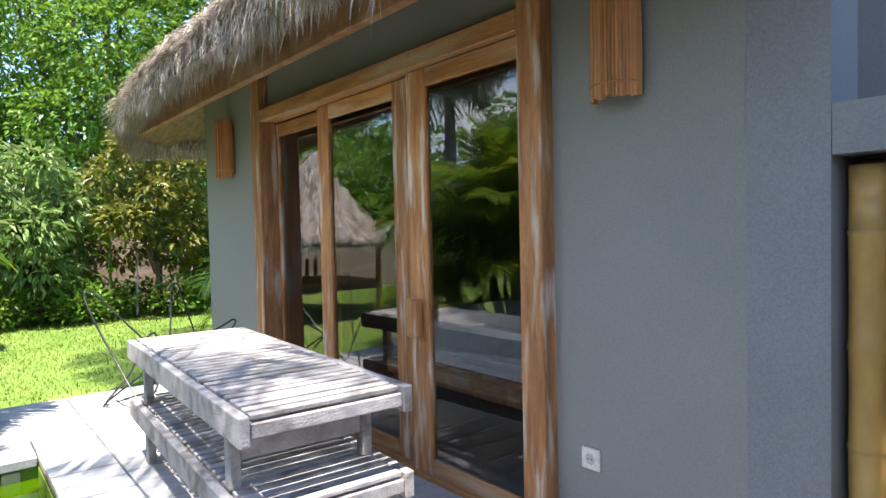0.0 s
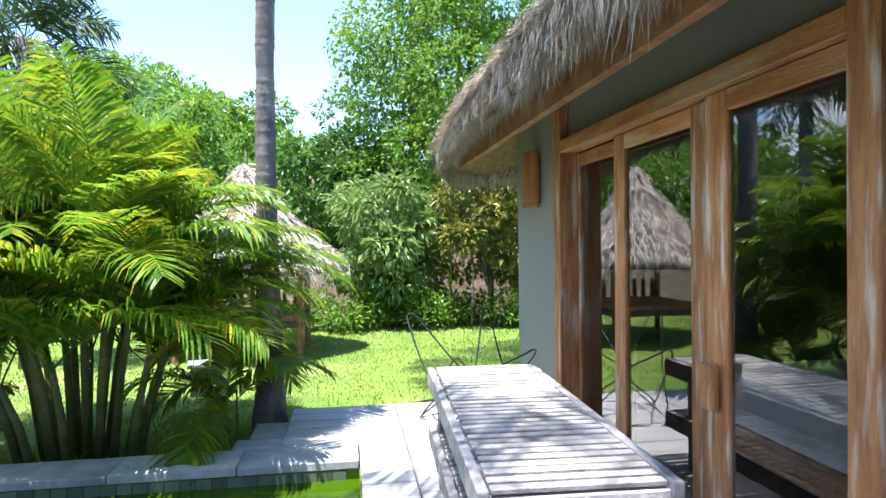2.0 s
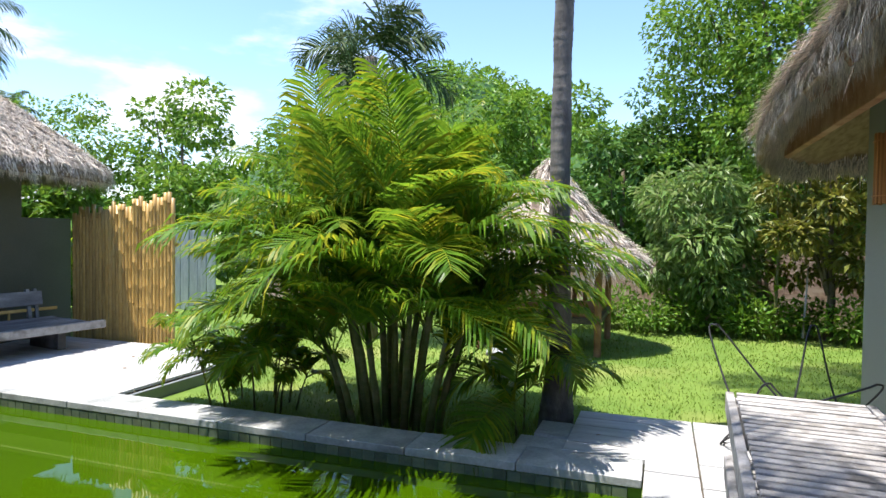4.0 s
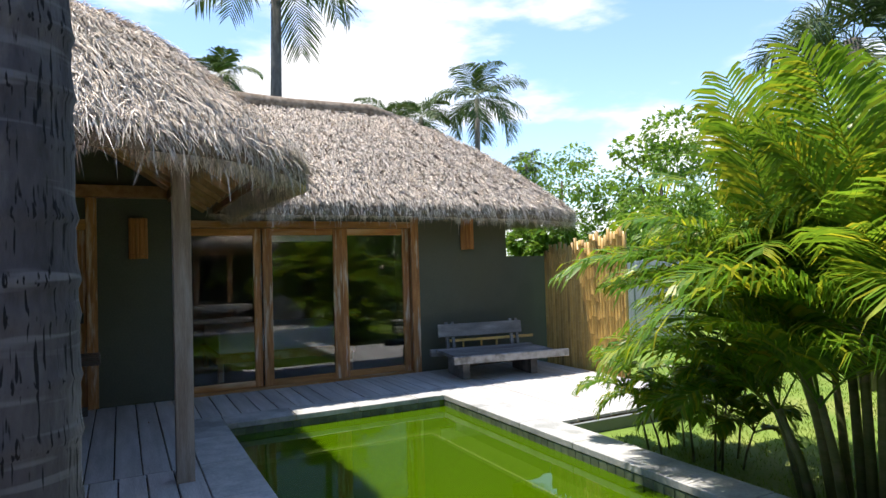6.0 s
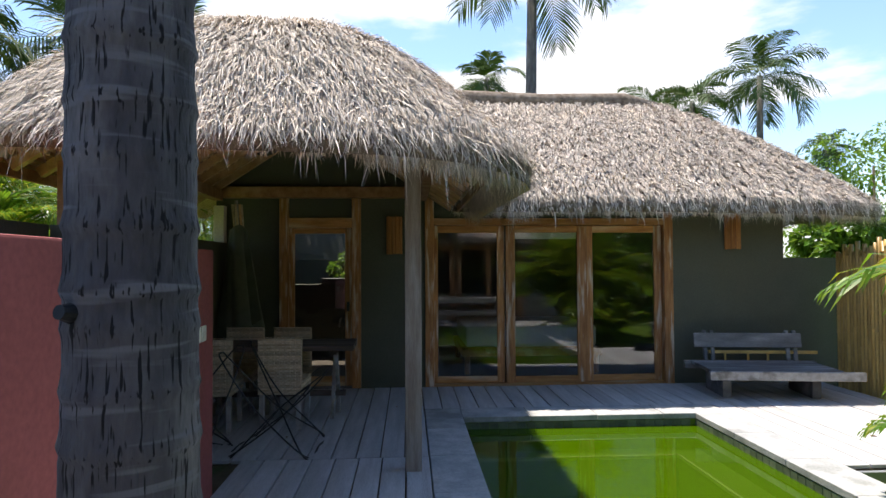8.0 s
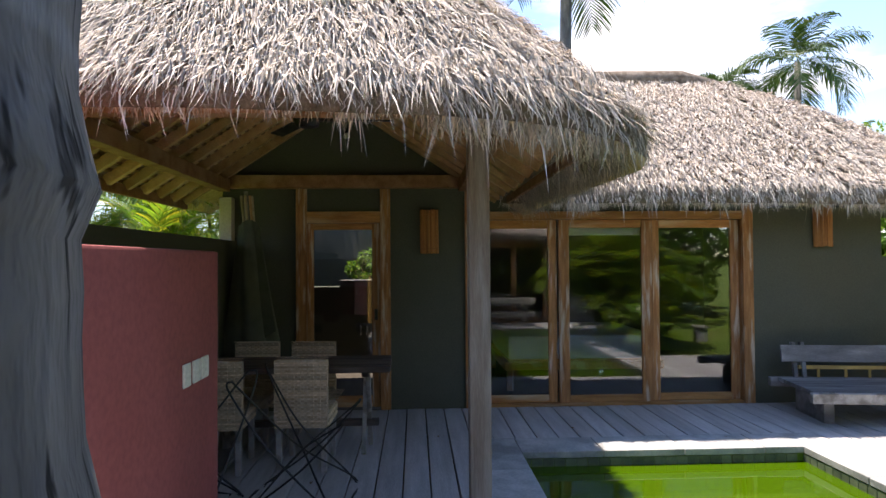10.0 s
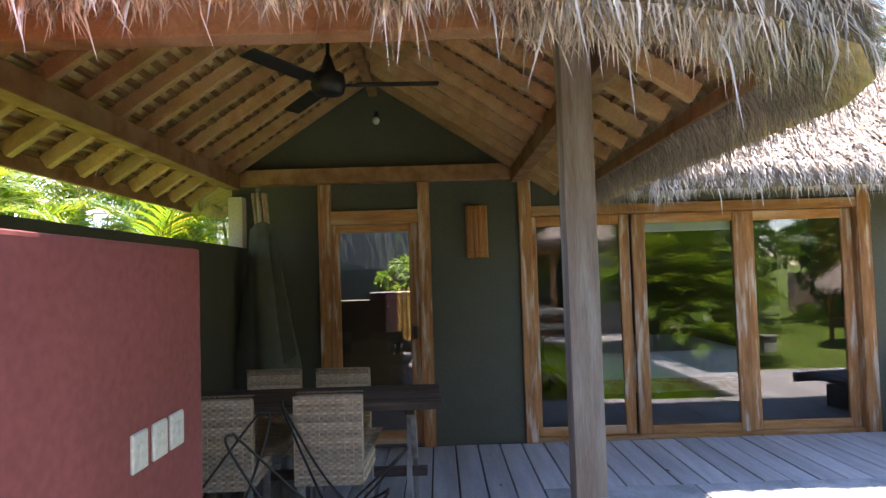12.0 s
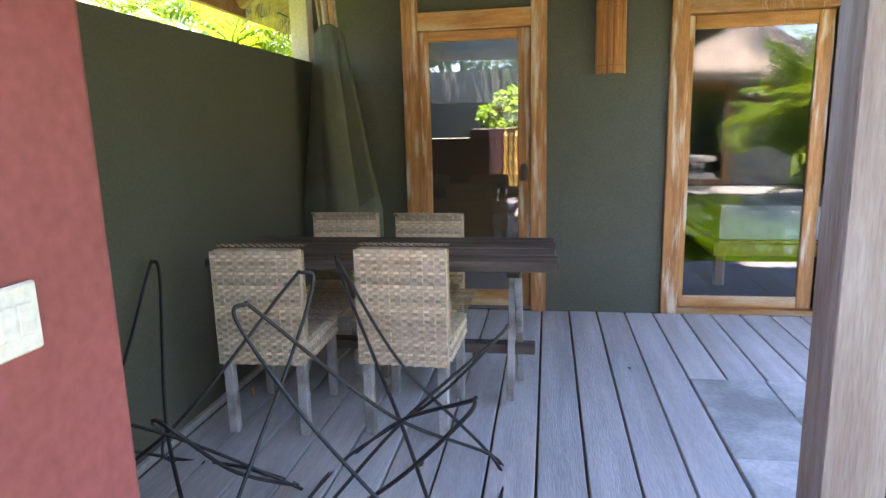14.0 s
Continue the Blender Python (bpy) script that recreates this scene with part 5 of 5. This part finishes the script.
broad_tree(3.4, 18.5, 10.5, 3.4, "tall bright green leafy tree behind the lawn", BROAD, 1, 52000, 0.16, 0.2, 38, 0.12)
broad_tree(7.6, 16.5, 9.5, 3.2, "leafy green tree behind the house", BROAD, 2, 14000, 0.24, 0.2, 20, 0.15)
broad_tree(0.85, 12.6, 2.7, 1.15, "dense mango bush with drooping pale leaves", MANGO, 3, 6500, 0.20, 0.07, 16, 0.15, "bush", 3.2, 0.8)
broad_tree(2.75, 12.0, 3.3, 1.0, "yellowish shrub by the garden wall", CROTON, 4, 4200, 0.15, 0.06, 14, 0.25, "bush", 2.0, 0.4)
for k, (x, y, h, rad, mm, lb) in enumerate(((-0.9, 19, 4.7, 1.9, DARKLEAF, "dark green leafy tree"), (0.9, 20.5, 5.2, 2.0, DARKLEAF, "dark green leafy tree"), (-3.4, 23, 7.0, 2.5, BROAD, "rounded green tree below the hill"),
                                    (-6.2, 23, 7.2, 2.6, BROAD, "rounded green tree below the hill"), (-9.5, 24, 6.8, 2.8, BROAD, "rounded green tree below the hill"), (-13.5, 23, 6.2, 2.6, BROAD, "rounded green leafy garden tree"),
                                    (-17.0, 19.5, 7.2, 2.5, BROAD, "rounded green tree behind the fence"), (-20.5, 17.5, 6.6, 2.6, BROAD, "rounded green tree behind the fence"), (-4.6, 15.5, 3.4, 1.6, BROAD, "leafy green garden tree"),
                                    (-8.2, 15.5, 3.2, 1.6, BROAD, "leafy green garden tree"), (-12.2, 14.5, 3.4, 1.6, BROAD, "leafy green garden tree"), (-10.8, 9.3, 2.5, 1.0, BROAD, "leafy shrub behind the house wall"),
                                    (5.2, 13.2, 4.2, 1.6, DARKLEAF, "dark green leafy tree"))):
    broad_tree(x, y, h, rad, lb, mm, 30 + k, 5600, 0.25 if y > 18 else 0.19, 0.12, 14, 0.12)
broad_tree(-0.3, 30, 9.2, 1.5, "slender sparse grey-green tree", DARKLEAF, 60, 900, 0.24, 0.09, 12, 0.45)
broad_tree(5.2, 9.4, 4.3, 1.8, "leafy green tree beside the east house", BROAD, 65, 5000, 0.2, 0.12, 14, 0.1)
broad_tree(8.6, 10.2, 5.0, 2.2, "leafy green tree beside the east house", DARKLEAF, 66, 5000, 0.22, 0.12, 14, 0.1)
broad_tree(7.2, -1.8, 6.0, 2.3, "dark leafy tree behind the east court", DARKLEAF, 68, 6000, 0.22, 0.14, 14, 0.1)
broad_tree(9.0, -5.2, 6.0, 2.6, "dark leafy tree behind the east court", DARKLEAF, 69, 6000, 0.24, 0.14, 14, 0.1)
broad_tree(-11.2, 0.42, 1.84, 0.44, "bright green shrub behind the wash place wall", BROAD, 70, 2600, 0.09, 0.04, 10, 0.45, "bush")
areca_clump(4.1, 8.1, 7, 0.5, 1.5, 67, "areca palms beside the east house", 6, 1.3)
# low weeds along the far edge of the lawn
we = thing("weeds", "low green weeds along the garden wall", "weeds", kind="stuff")
leaf_cloud("weed_leaves", we, [((-1.0 + 0.5 * k, 11.9 + 0.3 * math.sin(k * 2.1), 0.10), (0.45, 0.4, 0.22 + 0.30 * abs(math.sin(k * 1.7)))) for k in range(12)], 9000, 0.10, BROAD, 81, 1.9, 0.0, 0.1)
cp = thing("tall_leafy_plant", "tall broad-bladed plant by the garden wall", "plant", at=(1.95, 11.75, 0, 0))
rr = random.Random(4)
part("stalk", tube([(0, 0, -0.1), (0.03, 0, 1.2), (0, 0.02, 2.1)], [0.03, 0.02, 0.008], 7), STEM, cp)
for k in range(13):
    vs, fs = [], []
    a = k * 2.4
    z = 0.35 + 0.12 * k
    p, ang = Vector((0, 0, z)), 1.1
    L = 0.5 - 0.012 * k
    for q in range(7):
        w = 0.045 * math.sin(math.pi * (q + 0.6) / 7)
        sd = Vector((-math.sin(a), math.cos(a), 0))
        vs += [p + sd * w, p - sd * w]
        if q:
            fs.append((2 * q - 2, 2 * q - 1, 2 * q + 1, 2 * q))
        p = p + (Vector((math.cos(a), math.sin(a), 0)) * math.cos(ang) + Vector((0, 0, math.sin(ang)))) * L / 7
        ang -= 0.32
    soup("blade_leaf", vs, fs, ARECA, cp)

# ---- wooded hill ----
bm = bmesh.new()
grid = []
for i in range(46):
    row = []
    for j in range(16):
        x, y = -75 + 100 * i / 45, 45 + 55 * j / 15
        hz = 20.5 * math.exp(-((x + 24) / 17) ** 2) + 8 * math.exp(-((x + 50) / 18) ** 2) + 9 * math.exp(-((x - 2) / 14) ** 2)
        z = -0.5 + hz * math.sin(math.pi / 2 * min(1, j / 9)) + 0.8 * noise.noise((x * 0.3, y * 0.3, 1)) * (j > 0)
        row.append(bm.verts.new((x, y, z)))
    grid.append(row)
for a, b_ in zip(grid, grid[1:]):
    for j in range(15):
        bm.faces.new((a[j], b_[j], b_[j + 1], a[j + 1]))
hill = tagged(link("hill", bm, DARKLEAF), "wooded green hill behind the garden", "hill", kind="structure")
r_ = random.Random(90)
blobs = []
for i in range(45):
    for j in range(0, 12):
        x, y = -75 + 100 * (i + r_.random()) / 45, 45 + 55 * (j + r_.random()) / 15
        hz = 20.5 * math.exp(-((x + 24) / 17) ** 2) + 8 * math.exp(-((x + 50) / 18) ** 2) + 9 * math.exp(-((x - 2) / 14) ** 2)
        z = -0.5 + hz * math.sin(math.pi / 2 * min(1, (y - 45) / 55 * 15 / 9))
        s_ = r_.uniform(1.1, 2.0)
        blobs.append(((x, y, z + 0.5), (s_, s_, s_ * 0.75)))
tagged(leaf_cloud("hill_trees", hill, blobs, 42000, 0.6, BROAD, 91, 1.6, 0.2, 0.8), "dense tree crowns on the hill", kind="stuff")

# ---- garden walls, hut, stub ----
gw = slab("garden_wall", material("woven_wall", (0.40, 0.29, 0.23), (0.27, 0.18, 0.14), 14, 0.95, 0.9, (1, 1, 2.5), 50, c3=(0.46, 0.36, 0.30), patch=2), [(-9, 13.6, -0.3, 9, 13.8, 1.25)], "low reddish-brown woven garden wall")
fe2 = thing("board_fence", "bleached blue-grey board fence behind the bamboo", "fence")
PALEBOARD = material("pale_board", (0.32, 0.38, 0.42), (0.24, 0.29, 0.32), 6, 0.8, 0.3, (3, 3, 0.4), vary=0.15)
for i in range(26):
    x = -14.0 + i * 0.22
    part("board", box(x, 10.8 + rng.uniform(-0.01, 0.01), -0.2, x + 0.205, 10.83, 1.5 + rng.uniform(-0.03, 0.03), 0.004), PALEBOARD, fe2)


def hut(x, y, zeave, zpeak, rad, label, seed, platform=True):
    t = thing("thatched_hut", label, "hut", "thatched garden huts", at=(0, 0, 0, 0))
    n_ = 28
    ev = [Vector((x + rad * (1 + 0.06 * math.cos(4 * a)) * math.cos(a), y + rad * (1 + 0.06 * math.cos(4 * a)) * math.sin(a), zeave)) for a in (2 * math.pi * k / n_ for k in range(n_ + 1))]
    rg = [Vector((x + 0.05 * math.cos(2 * math.pi * k / n_), y + 0.05 * math.sin(2 * math.pi * k / n_), zpeak)) for k in range(n_ + 1)]
    rows_ = [[e.lerp(g, u) - Vector((0, 0, 0.12 * math.sin(math.pi * u))) for e, g in zip(ev, rg)] for u in (i / 7 for i in range(8))]
    shell(t, rows_, 0.12, "pale grass thatch rising to a point")
    strew(t, rows_, 7000, 0.25, seed)
    fringe("eave_straw", t, [e - Vector((0, 0, 0.06)) for e in ev], [(e - Vector((x, y, zeave))).normalized() for e in ev], 3500, 0.26, seed + 1)
    if platform:
        s_ = rad * 0.62
        part("floor_deck", box(x - s_, y - s_, 0.28, x + s_, y + s_, 0.36, 0.01), DARKWOOD, t, "dark wooden platform")
        part("pad", box(x - s_ + 0.06, y - s_ + 0.06, 0.361, x + s_ - 0.06, y + s_ - 0.06, 0.43, 0.02), BEAM, t, "dark seat pad")
        for sx in (-1, 1):
            for sy in (-1, 1):
                part("post", rod((x + sx * s_ * 0.95, y + sy * s_ * 0.95, -0.2), (x + sx * s_ * 0.95, y + sy * s_ * 0.95, zeave + 0.25), 0.05, seg=10), BEAM, t)
        for k in range(9):
            part("rail_board", box(x - s_ + 0.1 + k * (2 * s_ - 0.2) / 9, y + s_ - 0.05, 0.43, x - s_ + 0.17 + k * (2 * s_ - 0.2) / 9, y + s_ - 0.02, 0.75, 0.003), BEAM, t)
    return t


hut(-1.42, 9.95, 1.10, 2.62, 1.40, "small open garden hut with a pale pointed thatched roof", 101)
hut(-12.2, -5.4, 1.55, 2.75, 1.7, "thatched hut roof beyond the red wall", 111)
hut(-15.5, -4.6, 1.65, 2.7, 1.5, "thatched hut roof beyond the red wall", 121)
sb = thing("concrete_stub", "small mossy concrete post stub in the grass", "post", at=(-1.5, 7.3, -0.16, 12))
part("block", box(-0.12, -0.12, 0, 0.12, 0.12, 0.3, 0.012), STONE, sb)
part("cap", box(-0.15, -0.15, 0.3, 0.15, 0.15, 0.34, 0.01), STONE, sb)
# greenery seen between the porch eave and the side wall
areca_clump(-9.2, -3.3, 9, 0.8, 2.7, 41, "areca palms beyond the porch wall", 7, 1.5)
areca_clump(-8.0, -4.6, 9, 0.8, 2.5, 43, "areca palms beyond the porch wall", 7, 1.5)
areca_clump(-11.2, -3.4, 9, 0.8, 3.0, 45, "areca palms beyond the porch wall", 7, 1.6)
areca_clump(-13.6, -2.4, 9, 0.8, 3.2, 46, "areca palms beyond the porch wall", 7, 1.6)
broad_tree(-8.0, -8.5, 4.6, 2.2, "leafy green tree beyond the porch wall", BROAD, 71, 5000, 0.24, 0.12, 14, 0.15)
broad_tree(-14.0, -9.0, 4.8, 2.4, "leafy green tree beyond the porch wall", BROAD, 72, 5000, 0.24, 0.12, 14, 0.15)
broad_tree(-2.5, -8.0, 5.0, 2.4, "leafy green tree beyond the red wall", BROAD, 73, 5000, 0.24, 0.12, 14, 0.15)
for k, (x, y) in enumerate(((-9.8, -6.2), (-11.2, -7.0), (-8.6, -7.2))):
    coconut(x, y, 5.4 + 0.3 * k, (0.1, 0), "coconut palm with a grey trunk beyond the wall", 61 + k, 12, 1.9, 0.09)
areca_clump(-9.4, 7.6, 6, 0.4, 1.2, 47, "palm leaves behind the low wall", 5, 1.1)

# ---- grass blades on the near lawn ----
r_ = random.Random(33)
vs, fs = [], []
for _ in range(52000):
    x, y = r_.uniform(-6.5, 4.5), 4.85 + 8.2 * r_.random() ** 1.5
    if x > -0.5 and y < 5.95 or x < -4.2 and y < 7.1 or (x > 1.5 and y < 6.1):
        continue
    near = math.hypot(x + 1.5, y - 5.3) < 1.0
    h = r_.uniform(0.02, 0.05) * (2.2 if near else 1) * (1.3 if y > 11 else 1)
    a = r_.random() * 6.28
    z = -0.165 + 0.03 * noise.noise((x * 0.4, y * 0.4, 0))
    w = 0.004 + 0.0006 * (y - 4)
    i = len(vs)
    vs += [(x - w * math.cos(a), y - w * math.sin(a), z), (x + w * math.cos(a), y + w * math.sin(a), z), (x + r_.gauss(0, 0.015), y + r_.gauss(0, 0.015), z + h)]
    fs.append((i, i + 1, i + 2))
tagged(soup("grass", vs, fs, GRASS), "short sunlit grass blades on the lawn", "grass", kind="stuff")

# ---- small things ----
tagged(link("baseboard", box(FB, -0.828, 0.0, -4.2, -0.80, 0.035, 0.004), STONE), "pale grey skirting along the porch wall", "baseboard", kind="structure")
ring = thing("orange_ring", "small orange ring lying on the deck", "ring", at=(-6.12, -0.70, 0.0, 30))
bm = tube([(0.022 * math.cos(2 * math.pi * k / 16), 0.006, 0.024 + 0.022 * math.sin(2 * math.pi * k / 16)) for k in range(17)], 0.006, 6)
part("loop", bm, material("orange_plastic", (0.75, 0.3, 0.02), (0.65, 0.24, 0.02), 6, 0.4, 0.0), ring)
stick_ = thing("garden_stake", "pale wooden stake leaning on the garden wall", "stake", at=(2.35, 11.7, -0.1, 0))
part("pole", rod((0, 0, 0), (0.12, 0.35, 1.15), 0.018, 0.014, seg=7), POST, stick_)
LEAFLITTER = material("dry_leaf", (0.30, 0.20, 0.10), (0.20, 0.12, 0.06), 8, 0.8, 0.1, vary=0.3)
rl = random.Random(12)
for k, (x, y) in enumerate(((-5.55, 0.33), (-4.9, -0.3), (-6.7, 1.3), (0.62, 2.25), (0.3, 2.6), (-0.2, 5.2), (-6.9, 2.6), (-5.2, 5.6), (-5.6, 6.1), (0.5, 1.9), (-3.6, 0.9), (-6.5, 3.9))):
    lf = thing("fallen_leaf", "small dry brown leaf on the deck", "leaf", "fallen leaves", at=(x, y, 0.003, rl.uniform(0, 360)))
    s_ = rl.uniform(0.015, 0.032)
    bm = bmesh.new()
    vs_ = [bm.verts.new(v) for v in ((-s_, 0, 0.002), (-s_ * 0.3, s_ * 0.45, 0.010), (s_ * 0.6, s_ * 0.3, 0.006), (s_, 0, 0.001), (s_ * 0.5, -s_ * 0.35, 0.008), (-s_ * 0.4, -s_ * 0.4, 0.004))]
    bm.faces.new(vs_)
    bmesh.ops.solidify(bm, geom=bm.faces[:], thickness=0.001)
    part("blade", bm, LEAFLITTER, lf)

# ---- decks, coping and waterline tiles, piece by piece ----
def piece_mesh(name, sx, sy, sz, mat, bev=0.004):
    bm = box(-sx / 2, -sy / 2, -sz / 2, sx / 2, sy / 2, sz / 2, bev)
    me = bpy.data.meshes.new(name)
    bm.to_mesh(me)
    bm.free()
    me.materials.append(mat)
    return me


def planks(parent, x0, x1, y0, y1, pitch=0.2, gap=0.011, top=0.0, thick=0.03):
    n_ = max(1, round((y1 - y0) / pitch))
    p = (y1 - y0) / n_
    me = piece_mesh("plank", x1 - x0 - 0.006, p - gap, thick, DECK)
    for i in range(n_):
        ob = new("plank", me)
        ob.parent = parent
        ob.location = ((x0 + x1) / 2, y0 + p * (i + 0.5), top - thick / 2 + rng.gauss(0, 0.0012))
        ob.rotation_euler = (rng.gauss(0, 0.003), 0, rng.gauss(0, 0.0006))


def bed_under(name, x0, y0, x1, y1, label):
    d = tagged(new(name), label, "deck", kind="structure")
    part("joist_bed", box(x0, y0, -0.30, x1, y1, -0.034), SOIL, d, "dark timber bed under the planks")
    return d


d1 = bed_under("porch_deck", -7.82, -0.83, 1.6, 1.6, "deck of wide bleached grey planks under the porch")
for a, b_ in ((-7.82, -4.9), (-4.9, -1.9), (-1.9, 1.6)):
    planks(d1, a, b_, -0.80 if b_ < -4 else 0.085, 1.6, 0.2)
d2 = bed_under("west_deck", -7.82, 1.6, -6.6, 4.80, "deck of wide bleached grey planks before the glass doors")
planks(d2, -7.82, -6.6, 1.6, 4.80, 0.2)
d3 = bed_under("pool_end_deck", -7.82, 4.80, -4.45, 6.86, "sunlit bleached plank deck at the end of the pool")
planks(d3, -7.82, -4.45, 4.80, 6.86, 0.206)
d4 = bed_under("east_deck", 0.13, 1.6, 1.62, 4.80, "white-bleached plank deck before the east house")
part("joist_bed", box(-0.42, 4.80, -0.30, 1.62, 5.85, -0.034), SOIL, d4, "dark timber bed under the planks")
planks(d4, 0.47, 1.62, 1.6, 5.85, 0.2)
planks(d4, -0.42, 0.465, 4.80, 5.85, 0.21)
planks(d4, 0.13, 0.465, 1.6, 4.80, 0.2)

co = tagged(new("pool_coping"), "grey stone coping round the pool", "coping", kind="structure")
def coping(x0, y0, x1, y1, n_, along):
    for i in range(n_):
        if along == "x":
            a, b_ = x0 + (x1 - x0) * i / n_, x0 + (x1 - x0) * (i + 1) / n_
            bx = (a + 0.003, y0, b_ - 0.003, y1)
        else:
            a, b_ = y0 + (y1 - y0) * i / n_, y0 + (y1 - y0) * (i + 1) / n_
            bx = (x0, a + 0.003, x1, b_ - 0.003)
        part("coping_stone", box(bx[0], bx[1], -0.055, bx[2], bx[3], 0.002 + rng.gauss(0, 0.001), 0.005), STONE, co)
coping(PX0, PY1 - 0.015, PX1, 4.79, 8, "x")
coping(-6.6, 1.605, PX1, PY0 + 0.015, 8, "x")
coping(-6.6, PY0 + 0.015, PX0 + 0.015, 4.79, 4, "y")
st = tagged(new("stone_step"), "stepped grey stone edge between pool and deck", "step", kind="structure")
part("slab", box(-0.78, 4.80, -0.15, -0.425, 5.12, -0.03, 0.008), STONE, st)
part("slab", box(-0.68, 5.12, -0.15, -0.425, 5.48, -0.012, 0.008), STONE, st)
part("side_wall", box(-4.44, 4.80, -0.3, -4.40, 6.8, -0.04, 0.004), CEMENT, st)
ti = tagged(new("waterline_tiles"), "dark green mosaic tiles at the waterline", "tiles", kind="structure")
me = piece_mesh("tile", 0.092, 0.012, 0.07, TILE, 0.003)
me2 = piece_mesh("tile", 0.012, 0.092, 0.07, TILE, 0.003)
for i in range(int((PX1 - PX0) / 0.096)):
    ob = new("tile", me)
    ob.parent, ob.location = ti, (PX0 + 0.05 + i * 0.096, PY1 - 0.006, -0.096)
for i in range(int((PY1 - PY0) / 0.096)):
    ob = new("tile", me2)
    ob.parent, ob.location = ti, (PX0 + 0.006, PY0 + 0.05 + i * 0.096, -0.096)
